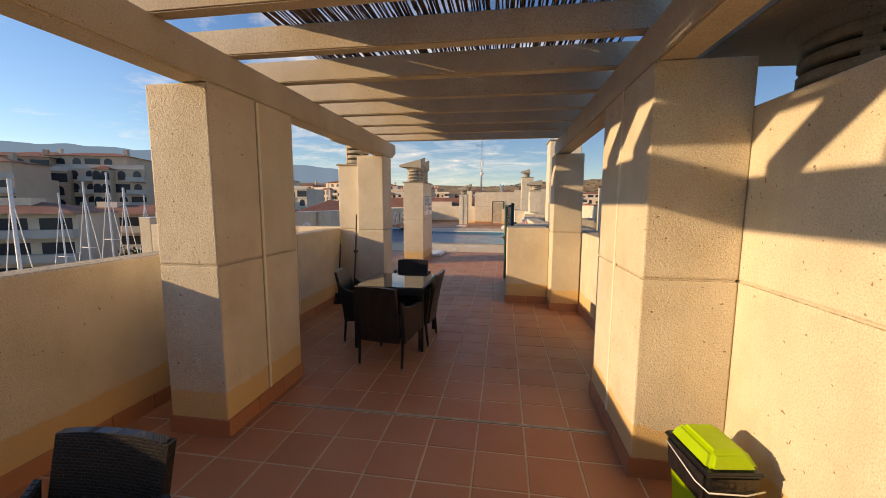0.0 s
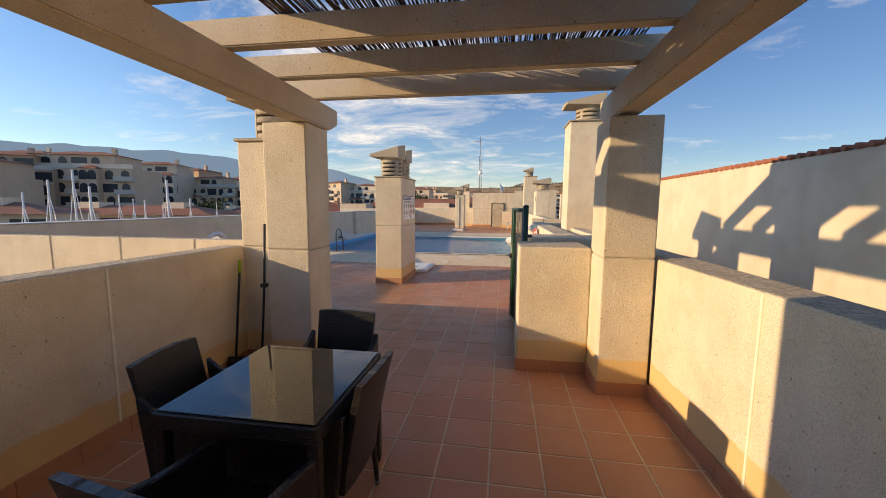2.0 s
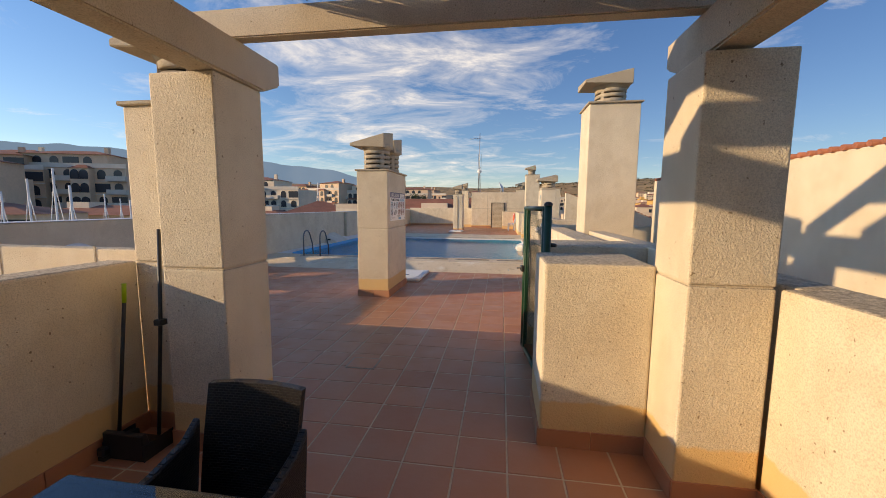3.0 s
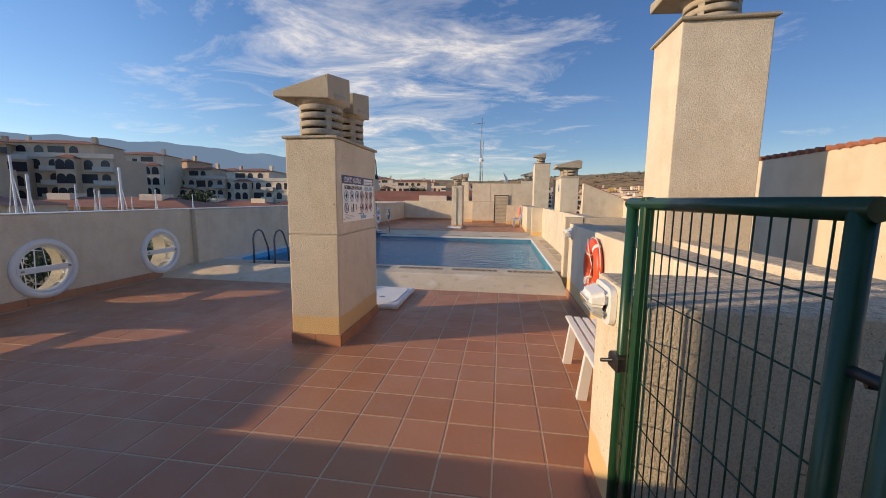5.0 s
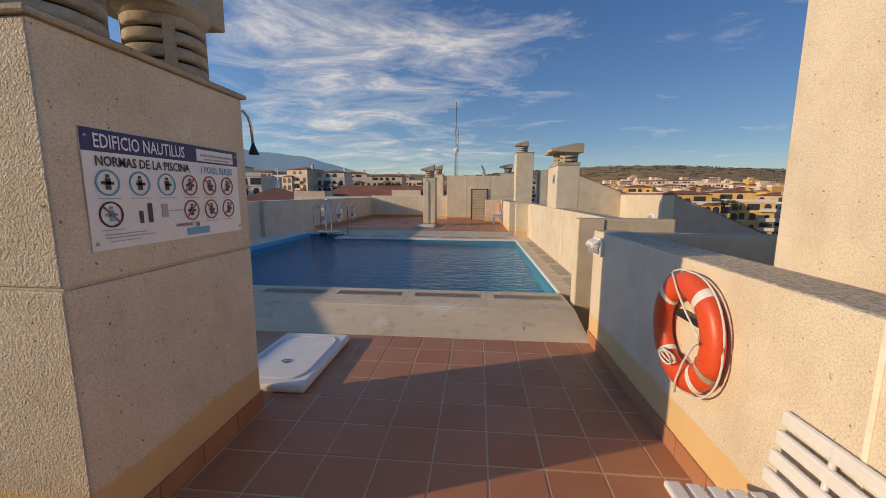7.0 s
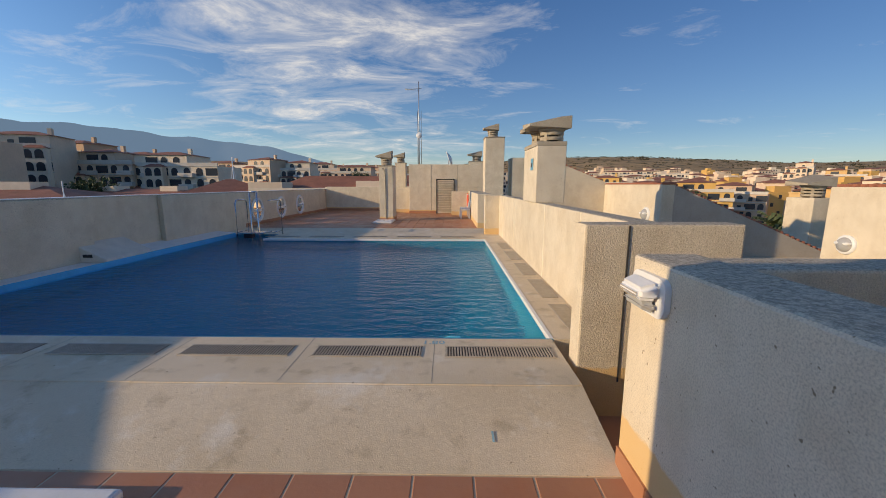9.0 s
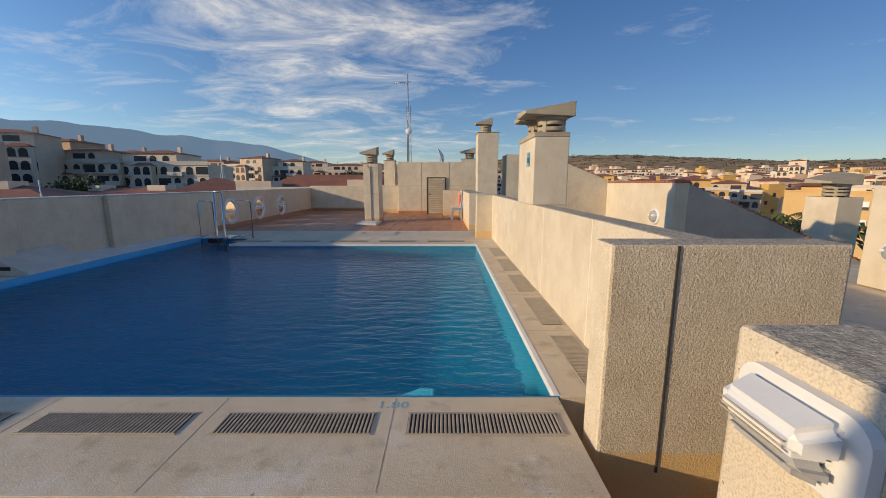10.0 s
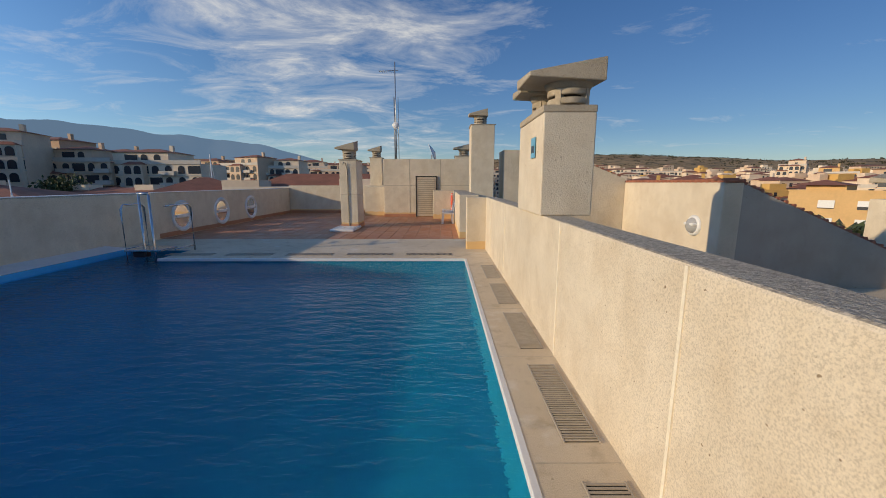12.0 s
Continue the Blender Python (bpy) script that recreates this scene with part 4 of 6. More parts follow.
def bulkhead(x, y, z, rz=0):
    """A half-hooded plastic wall lamp; the wall is at its own x = 0 and it sticks out to -x."""
    t = thing("wall_lamp", "white plastic bulkhead lamp with a slotted hood on the wall", "wall lamp", x, y, z, rz, "bulkhead lamps")
    plate = [(sy * 0.10 + 0.055 * math.cos(a), sz * 0.04 + 0.055 * math.sin(a)) for sy, sz, a0 in ((1, 1, 0), (-1, 1, 90), (-1, -1, 180), (1, -1, 270)) for a in (radians(a0 + 18 * k) for k in range(6))]
    bm = bmesh.new()
    add_prism(bm, plate, -0.028, 0.0, "x")
    part("base", bm, PVC, t)

    def bowl(z0, z1, f0, f1, depth, half, front):
        bm = bmesh.new()
        add_box(bm, 0.0, 1.0, -1.0, 1.0, 0.0, 1.0)
        for v in bm.verts:
            k = 1.0 - v.co.x
            lo, hi = z0 + (f0 - z0) * k, z1 + (f1 - z1) * k
            v.co = Vector((-0.027 - depth * k, v.co.y * (half + (front - half) * k), lo + (hi - lo) * v.co.z))
        bmesh.ops.bevel(bm, geom=bm.edges[:], offset=0.02, segments=3, affect="EDGES")
        return bm

    part("hood", bowl(-0.012, 0.08, -0.012, 0.045, 0.095, 0.125, 0.10), PVC, t)
    part("diffuser", bowl(-0.08, -0.014, -0.05, -0.014, 0.08, 0.115, 0.09), DIFF, t, "grey prismatic diffuser")
    for k in range(3):
        part("slot", box(-0.1235, -0.1215, -0.085, 0.085, -0.002 + 0.012 * k, 0.002 + 0.012 * k), LOUVRE, t)
    return t


lamp = bulkhead(0.808, 8.27, 1.14)
copy_thing(lamp, pose(1.428, 12.87, 1.105))


def round_lamp(x, y, z):
    t = thing("wall_lamp", "round white half-hooded lamp on the neighbouring wall", "wall lamp", x, y, z, 0, "round lamps")
    side = Matrix.Rotation(radians(-90), 4, "Y")
    part("base", add_lathe(bmesh.new(), [(0.17, 0.0), (0.17, 0.03), (0.15, 0.045), (0.13, 0.045)], side), PVC, t)
    part("globe", add_lathe(bmesh.new(), [(0.13, 0.04), (0.115, 0.08), (0.08, 0.11), (0.03, 0.125), (0.001, 0.127)], side), DIFF, t)
    part("hood", box(-0.12, -0.03, -0.125, 0.125, 0.0, 0.05, 0.02, 2), PVC, t)
    return t


rl = round_lamp(5.198, 20.33, 0.93)
copy_thing(rl, pose(7.398, 17.75, 0.60))
copy_thing(rl, pose(3.598, 8.9, 0.7))

# ---- shower on the signed stack ----
CHROME = plain("stainless_steel", (0.60, 0.60, 0.60), 0.22, 1.0, 0.06, 15.0)
tray = thing("shower_tray", "white moulded shower tray on the floor tiles", "shower tray", -1.61, 12.05, 0)
bm = box(-0.37, 0.37, -0.44, 0.74, 0.0, 0.075, 0.03, 3)
part("basin", bm, WHITE, tray)
bm = bmesh.new()
outer = [(0.30 * max(-1, min(1, 1.25 * math.cos(a))), 0.15 + 0.49 * max(-1, min(1, 1.25 * math.sin(a)))) for a in (2 * math.pi * k / 36 for k in range(36))]
r0 = [bm.verts.new((u * 1.0, v, 0.0765)) for u, v in outer]
r1 = [bm.verts.new((u * 0.97, 0.15 + (v - 0.15) * 0.97, 0.088)) for u, v in outer]
r2 = [bm.verts.new((u * 0.93, 0.15 + (v - 0.15) * 0.93, 0.0775)) for u, v in outer]
for a, c in ((r0, r1), (r1, r2)):
    for k in range(36):
        bm.faces.new((a[k], a[(k + 1) % 36], c[(k + 1) % 36], c[k])).smooth = True
part("lip", bm, WHITE, tray)
part("drain", add_lathe(bmesh.new(), [(0.045, 0.076), (0.045, 0.08), (0.001, 0.081)], pose(0, 0, 0)), CHROME, tray)
shower = thing("wall_shower", "chrome shower arm with a black rose on the stack", "shower", -1.54, 11.425, 2.12)
part("arm", tube([(0, -0.003, 0.03), (0, 0.03, 0.075), (0, 0.09, 0.10), (0, 0.15, 0.07), (0, 0.18, 0.0), (0, 0.19, -0.12)], 0.011, 8), CHROME, shower)
part("rose", add_lathe(bmesh.new(), [(0.012, 0.0), (0.018, -0.02), (0.035, -0.06), (0.035, -0.075), (0.001, -0.075)], pose(0, 0.19, -0.12)), BLACK, shower)
tray2 = copy_thing(tray, pose(-2.1, 26.0, DECK, 0, 0, 0))
sp = thing("shower_pipe", "thin brown pipe with a shower arm on the far stack", "shower", -2.1, 26.59, DECK)
part("pipe", tube([(0, -0.01, 0.05), (0, -0.012, 1.9), (-0.05, -0.02, 2.1), (-0.08, -0.12, 2.12), (-0.09, -0.18, 2.05)], 0.016, 8), LOUVRE, sp)

# ---- pool rules sign ----
SIGN_W = plain("sign_white", (0.84, 0.83, 0.82), 0.35, 0, 0.04, 3.0)
NAVY = plain("sign_navy", (0.035, 0.035, 0.13), 0.4, 0, 0.08, 5.0)
INK = plain("sign_ink", (0.05, 0.05, 0.06), 0.5)
SIGN_RED = plain("sign_red", (0.42, 0.12, 0.08), 0.5)
GREY = plain("sign_grey", (0.42, 0.42, 0.44), 0.5)
SEA = plain("sign_blue", (0.15, 0.42, 0.58), 0.5)
SWID, SHGT = 1.04, 0.525
sign = thing("sign_board", "white pool rules board with a navy heading on the stack", "sign", -1.482, 10.79, 1.645)
# the board lies in its own y (along) and z (up), facing +x
part("board", box(-0.006, 0.0, -SWID / 2, SWID / 2, -SHGT / 2, SHGT / 2, 0.002), SIGN_W, sign)
part("heading", box(0.0, 0.0015, -SWID / 2, SWID / 2, SHGT / 2 - 0.095, SHGT / 2, 0), NAVY, sign)
part("panel", box(0.0015, 0.003, SWID / 2 - 0.38, SWID / 2 - 0.05, SHGT / 2 - 0.085, SHGT / 2 - 0.018, 0), SIGN_W, sign)


def lettering(text, size, mat, parent, y, z, x=0.004):
    cu = bpy.data.curves.new("lettering", "FONT")
    cu.body, cu.size, cu.extrude, cu.resolution_u, cu.offset = text, size, 0.0005, 2, size * 0.012
    tmp = bpy.data.objects.new("lettering", cu)
    me = bpy.data.meshes.new_from_object(tmp)
    bpy.data.objects.remove(tmp)
    me.materials.clear()
    me.materials.append(mat)
    ob = new("lettering", me)
    ob.parent = parent
    ob.matrix_basis = Matrix.Translation((x, y, z)) @ Matrix(((0, 0, 1, 0), (1, 0, 0, 0), (0, 1, 0, 0), (0, 0, 0, 1)))
    return ob


bold = lettering("EDIFICIO NAUTILUS", 0.085, SIGN_W, sign, -SWID / 2 + 0.05, SHGT / 2 - 0.078)
bold.matrix_basis = bold.matrix_basis @ Matrix.Diagonal((0.68, 1, 1, 1))
t1 = lettering("NORMAS DE LA PISCINA", 0.062, INK, sign, -SWID / 2 + 0.05, SHGT / 2 - 0.155)
t1.matrix_basis = t1.matrix_basis @ Matrix.Diagonal((0.80, 1, 1, 1))
t2 = lettering("/ POOL RULES", 0.058, SEA, sign, 0.165, SHGT / 2 - 0.155)
t2.matrix_basis = t2.matrix_basis @ Matrix.Diagonal((0.80, 1, 1, 1))


def bars(rows, mat):
    bm = bmesh.new()
    for y0, y1, z0, z1 in rows:
        add_box(bm, 0.003, 0.0045, y0, y1, z0, z1)
    part("text_bar", bm, mat, sign)


bars([(0.17, 0.46, 0.205, 0.22), (0.20, 0.43, 0.185, 0.195)], GREY)
for row, z in ((0, 0.035), (1, -0.105)):
    for k in range(6):
        yy = -0.42 + 0.163 * k
        red = k > 2 or (row and k == 0)
        if row and k in (1, 2):
            if k == 1:
                bars([(yy - 0.02, yy + 0.0, z - 0.05, z + 0.01), (yy + 0.03, yy + 0.055, z - 0.05, z + 0.045)], INK)
            else:
                bars([(yy - 0.05, yy - 0.01, z - 0.03, z + 0.04), (yy + 0.0, yy + 0.09, z - 0.0, z + 0.006)], GREY)
            continue
        part("pictogram_ring", add_lathe(bmesh.new(), [(0.05, 0), (0.058, 0), (0.058, 0.002), (0.05, 0.002), (0.05, 0)], Matrix.Translation((0.002, yy, z)) @ Matrix.Rotation(radians(90), 4, "Y"), 28), SIGN_RED if k > 2 else (INK if row else SEA), sign)
        if red:
            bm = bmesh.new()
            add_box(bm, 0.003, 0.005, -0.05, 0.05, -0.004, 0.004)
            bm.transform(Matrix.Translation((0, yy, z)) @ Matrix.Rotation(radians(45 if k % 2 else -45), 4, "X"))
            part("pictogram_bar", bm, SIGN_RED, sign)
        bars([(yy - 0.012, yy + 0.012, z - 0.03, z + 0.02), (yy - 0.03 + 0.01 * (k % 3), yy + 0.028, z - 0.008, z + 0.006), (yy - 0.008, yy + 0.008, z + 0.023, z + 0.036)], INK if k != 0 or not row else SEA)
        bars([(yy - 0.055, yy + 0.055, z - 0.071, z - 0.067)], GREY)
bars([(-0.46, -0.25, -0.197, -0.192), (-0.46, -0.2, -0.212, -0.207), (-0.44, -0.28, -0.228, -0.224)], GREY)
bars([(0.02, 0.2, -0.245, -0.205)], SEA)
lettering("29", 0.03, INK, sign, 0.09, -0.2)
lettering("CAPACIDAD", 0.022, INK, sign, -0.06, -0.19)
for sy in (-1, 1):
    for sz in (-1, 1):
        part("bolt", add_lathe(bmesh.new(), [(0.008, 0), (0.008, 0.004), (0.001, 0.005)], Matrix.Translation((0.001, sy * 0.5, sz * 0.23)) @ Matrix.Rotation(radians(90), 4, "Y"), 10), CHROME, sign)

plate = thing("number_plate", "small blue plate on the flue stack", "sign", 1.906, 17.98, 1.98)
part("plate", box(-0.004, 0, -0.09, 0.09, -0.1, 0.1), SEA, plate)
bm = bmesh.new()
for k in range(3):
    add_box(bm, -0.006, -0.004, -0.06 + 0.045 * k, -0.03 + 0.045 * k, -0.05, 0.02)
part("text_bar", bm, INK, plate)

# ---- pool fittings ----
GRATE = plain("grate_plastic", (0.42, 0.36, 0.28), 0.6, 0, 0.15, 12.0)


def build_grate(x, y, rz, n=38):
    t = thing("overflow_grate", "beige plastic overflow grate set in the pool deck", "grate", x, y, DECK + 0.001, rz, "overflow grates")
    # black sheet on the deck paints the shade of a channel under the slats
    part("pit_shade", box(-0.475, 0.475, -0.1, 0.1, 0.0, 0.0015), NEAR_BLACK, t)
    for s in (-1, 1):
        part("edge", box(-0.485, 0.485, s * 0.105 - 0.006, s * 0.105 + 0.006, 0.0, 0.009, 0.002), GRATE, t)
    slat = mesh_of("slat", box(-0.0068, 0.0068, -0.099, 0.099, 0.0018, 0.0095, 0.002), GRATE)
    for k in range(n):
        ob = new("slat", slat)
        ob.parent, ob.location = t, (-0.465 + 0.93 * k / (n - 1), 0, 0)
    return t


grate = build_grate(0.89, 14.27, 0)
for k in range(1, 6):
    copy_thing(grate, pose(0.89 - 1.17 * k, 14.27, DECK + 0.001))
for y in (15.18, 16.44, 17.71, 19.0, 20.3):
    copy_thing(grate, pose(1.79, y, DECK + 0.001, 0, 0, 90))
for x in (0.7, -0.55, -1.8, -3.05, -4.3):
    copy_thing(grate, pose(x, 21.85, DECK + 0.001))
bm = bmesh.new()
for k in range(6):
    add_box(bm, 0.31 - 1.17 * k - 0.0025, 0.31 - 1.17 * k + 0.0025, 13.73, PY0 - 0.04, DECK, DECK + 0.0012)
for y in (15.8, 17.08, 18.35, 19.65):
    add_box(bm, 1.48, 1.94, y - 0.0025, y + 0.0025, DECK, DECK + 0.0012)
part("slab_joint", bm, LOUVRE, deck)
DEPTH_INK = plain("faded_blue_paint", (0.25, 0.42, 0.48), 0.8, 0, 0.3, 30.0)
num = tagged(lettering("1.80", 0.11, DEPTH_INK, None, 0, 0), "faded blue stencilled depth number on the deck", "marking")
num.name = "depth_marking"
num.matrix_basis = pose(0.19, 14.44, DECK + 0.001) @ Matrix.Diagonal((1.15, 1, 1, 1))
apron_mark = tagged(lettering("1", 0.12, DEPTH_INK, None, 0, 0), "faded blue stencilled figure on the sloped apron", "marking")
apron_mark.name = "depth_marking"
apron_mark.matrix_basis = pose(0.69, 13.20, 0.0505, 11.2, 0, 0)
PALE = plain("pale_blue_plastic", (0.30, 0.55, 0.75), 0.4)
stepb = thing("pool_step", "pale blue plastic step hanging at the pool edge", "pool step", 0.44, 14.72, 0.0)
bm = bmesh.new()
add_prism(bm, [(-0.16, -0.115), (0.13, -0.115), (0.13, 0.1), (0.02, 0.11), (-0.16, -0.02)], 0.0, 0.075, "z")
bmesh.ops.bevel(bm, geom=bm.edges[:], offset=0.01, segments=2, affect="EDGES")
part("body", bm, PALE, stepb)
box_s = thing("skimmer_box", "beige sloped skimmer cover in the seaward pool edge", "skimmer", -6.2, 18.6, DECK)
bm = bmesh.new()
add_prism(bm, [(-0.44, 0.0), (0.2, 0.0), (0.17, 0.07), (-0.44, 0.36)], -0.55, 0.6, "y")
bmesh.ops.bevel(bm, geom=bm.edges[:], offset=0.015, segments=1, affect="EDGES")
part("cover", bm, plain("skimmer_plastic", (0.70, 0.64, 0.54), 0.6, 0, 0.1, 4.0), box_s)
part("slot", box(-0.26, -0.08, -0.556, -0.546, 0.10, 0.16), NEAR_BLACK, box_s)

DARK_STEEL = plain("dark_steel", (0.16, 0.16, 0.17), 0.3, 0.9, 0.15, 20.0)
rail = thing("pool_handrail", "dark curved steel handrail at the pool edge", "handrail", -5.32, 14.4, DECK)
for dx in (0.0, 0.52):
    pts = [(dx, -0.25, 0), (dx, -0.24, 0.55)] + [(dx, -0.24 + 0.2 - 0.2 * math.cos(a), 0.55 + 0.2 * math.sin(a)) for a in (0.5, 1.0, 1.57, 2.1, 2.6)] + [(dx, 0.3, 0.3), (dx, 0.35, -0.3)]
    part("rail", tube(pts, 0.02, 10), DARK_STEEL, rail)
lad = thing("pool_lift", "stainless steel railed pool ladder platform at the corner", "pool ladder", -4.97, 21.9, DECK)
for sx in (-0.6, 0.42):
    part("side_rail", tube([(sx, 0.5, -0.5), (sx, 0.5, 0.95), (sx, 0.42, 1.03), (sx, -0.05, 1.03), (sx, -0.12, 0.95), (sx, -0.12, -0.5)] if sx < 0 else [(sx, 0.5, 0.0), (sx, 0.5, 0.95), (sx, 0.42, 1.03), (sx, -0.3, 1.03)], 0.02, 10), CHROME, lad)
    part("low_rail", tube([(sx, 0.5, 0.12), (sx, -0.12, 0.12)], 0.016, 8), CHROME, lad)
for sx in (-0.12, 0.08):
    part("tall_post", tube([(sx, -0.25, -1.0), (sx, -0.22, 1.28)], 0.024, 10), CHROME, lad)
part("top_bar", tube([(-0.14, -0.22, 1.27), (0.10, -0.22, 1.27)], 0.026, 10), CHROME, lad)
part("platform", box(-0.5, 0.25, -0.3, 0.2, 0.1, 0.14, 0.008), CHROME, lad)
part("motor", box(-0.35, -0.1, -0.28, -0.1, -0.02, 0.1, 0.015), BLACK, lad)
for z in (-0.2, -0.5, -0.8):
    part("rung", box(-0.11, 0.07, -0.29, -0.22, z - 0.015, z + 0.015, 0.004), CHROME, lad)

# ---- roof room details ----
door = tagged(new("door_1"), "closed cream slatted door in a dark frame", "door", kind="structure")
door.matrix_basis = pose(0.28, 30.995, DECK)
part("leaf", box(-0.42, 0.42, -0.03, 0.0, 0.02, 1.72, 0.004), STUCCO_HIGH, door)
for k in range(18):
    part("slat", box(-0.38, 0.38, -0.042, -0.03, 0.1 + 0.088 * k, 0.165 + 0.088 * k, 0.004), CAP, door)
for a in ((-0.47, -0.42, 0, 1.77), (0.42, 0.47, 0, 1.77)):
    part("frame", box(a[0], a[1], -0.05, 0.0, a[2], a[3], 0.004), NEAR_BLACK, door)
part("frame", box(-0.419, 0.419, -0.05, 0.0, 1.722, 1.77, 0.004), NEAR_BLACK, door)
part("handle", tube([(-0.36, -0.05, 0.95), (-0.36, -0.08, 0.95), (-0.26, -0.08, 0.95)], 0.012, 8), NEAR_BLACK, door)
for x in (-0.45, 0.9):
    part("joint_strip", box(x - 0.01, x + 0.01, 30.992, 31.001, 0.3, 2.63), LOUVRE, W_ROOM)
part("joint_strip", box(-1.59, 2.59, 30.992, 31.001, 1.5, 1.515), LOUVRE, W_ROOM)
GALV = plain("galvanised_steel", (0.45, 0.46, 0.47), 0.4, 0.8, 0.1, 20.0)
ant = thing("antenna_mast", "galvanised lattice antenna mast on the roof room", "antenna", -1.15, 32.2, 2.65)
for k in range(3):
    a = 2 * math.pi * k / 3
    part("leg", tube([(0.12 * math.cos(a), 0.12 * math.sin(a), 0), (0.12 * math.cos(a), 0.12 * math.sin(a), 2.8)], 0.014, 6), GALV, ant)
bm = bmesh.new()
for k in range(14):
    a, b = 2 * math.pi * (k % 3) / 3, 2 * math.pi * ((k + 1) % 3) / 3
    add_tube(bm, [(0.12 * math.cos(a), 0.12 * math.sin(a), 0.2 * k), (0.12 * math.cos(b), 0.12 * math.sin(b), 0.2 * k + 0.2)], 0.008, 5)
part("lattice", bm, GALV, ant)
part("mast", tube([(0, 0, 0), (0, 0, 4.3)], 0.025, 8), GALV, ant)
part("boom", tube([(-0.7, 0, 3.9), (0.15, 0, 3.95)], 0.015, 6), GALV, ant)
bm = bmesh.new()
for k in range(7):
    add_tube(bm, [(-0.68 + 0.1 * k, -0.25, 3.9), (-0.68 + 0.1 * k, 0.25, 3.9)], 0.007, 5)
part("elements", bm, GALV, ant)
part("dish", add_lathe(bmesh.new(), [(0.001, 0.05), (0.1, 0.03), (0.16, 0.0)], Matrix.Translation((0.02, -0.18, 1.55)) @ Matrix.Rotation(radians(90), 4, "X"), 20), PVC, ant)
dish = thing("satellite_dish", "white satellite dish behind the roof room", "dish", 0.45, 33.6, 2.5)
part("pole", tube([(0, 0, -1.0), (0, 0, 0.5)], 0.03, 8), GALV, dish)
part("bowl", add_lathe(bmesh.new(), [(0.001, 0.18), (0.25, 0.12), (0.5, 0.0), (0.5, 0.015), (0.25, 0.14), (0.001, 0.2)], Matrix.Translation((0, 0, 0.55)) @ Matrix.Rotation(radians(70), 4, "Y"), 28), PVC, dish)
manhole = thing("drain_cover", "square terracotta drain cover set among the tiles", "drain cover", -0.90, 7.25, 0.002)
part("cover", box(-0.14, 0.14, -0.12, 0.12, 0.0, 0.004, 0.001), TILE, manhole)
part("frame", box(-0.155, 0.155, -0.135, 0.135, -0.002, 0.0025), CAP, manhole)
structure("trim_floor_joint", box(-2.06, 2.04, 2.365, 2.395, -0.01, 0.004), LOUVRE, "grey mortar expansion joint across the tiles", "joint")

# ---- surroundings ----
GROUND = plain("dry_ground", (0.20, 0.16, 0.10), 0.95, 0, 0.35, 0.012)
SCRUB, sc_nt, sc_b = material("scrub_hill", 0.95)
sc_pos = position(sc_nt)
sc_col = ramp(sc_nt, noise_tex(sc_nt, 0.008, 6, 0.6, sc_pos), [(0.32, (0.31, 0.185, 0.075)), (0.68, (0.50, 0.315, 0.135))])
sc_bush = ramp(sc_nt, noise_tex(sc_nt, 0.05, 5, 0.65, sc_pos), [(0.50, (0, 0, 0)), (0.60, (0.85, 0.85, 0.85))])
sc_col = mix(sc_nt, sc_bush, sc_col, (0.060, 0.062, 0.032))
sc_far = node(sc_nt, "ShaderNodeVectorMath")
sc_far.operation = "LENGTH"
sc_nt.links.new(sc_pos, sc_far.inputs[0])
sc_town = arith(sc_nt, "MULTIPLY", arith(sc_nt, "SUBTRACT", 190.0, sc_far.outputs["Value"]), 0.03, True)
sc_nt.links.new(mix(sc_nt, sc_town, sc_col, (0.10, 0.105, 0.105)), sc_b.inputs["Base Color"])
rng = random.Random(11)


def height_at(r, az):
    """The land: flat town, then a rising dry plateau."""
    k = min(1, max(0, (r - 260) / 1700))
    k = k * k * (3 - 2 * k)
    east = az if az < math.pi else az - 2 * math.pi
    step = min(1, max(0, (east - 0.45) / 0.45))
    lip = 92 + 18 * math.sin(az * 1.3 + 0.6) + 24 * math.exp(-((east - 0.3) / 0.25) ** 2) - 36 * step
    slope = min(1, max(0, (r - 170) / 330)) * min(1, max(0, (east - 0.12) / 0.2)) * min(1, max(0, (1.6 - east) / 0.4))
    rough = noise.noise((r * 0.004 * math.cos(az), r * 0.004 * math.sin(az), 0.3)) * 9 * k
    return -16 + k * lip + rough + 17 * slope * (1 - 0.6 * k)


def land(az, r):
    return r * math.sin(az), r * math.cos(az)


bm = bmesh.new()
radii = [0, 60, 120, 200, 260, 340, 430, 540, 680, 850, 1050, 1300, 1600, 1960, 2400, 3000, 3800, 4600]
rings = []
for r in radii:
    rings.append([bm.verts.new((*land(2 * math.pi * k / 144, max(r, 0.5)), height_at(r, 2 * math.pi * k / 144))) for k in range(144)])
for a, b in zip(rings, rings[1:]):
    for k in range(144):
        bm.faces.new((a[k], a[(k + 1) % 144], b[(k + 1) % 144], b[k])).smooth = True
bmesh.ops.recalc_face_normals(bm, faces=bm.faces[:])
structure("ground", bm, SCRUB, "dry scrub land rising to a low plateau", "ground")

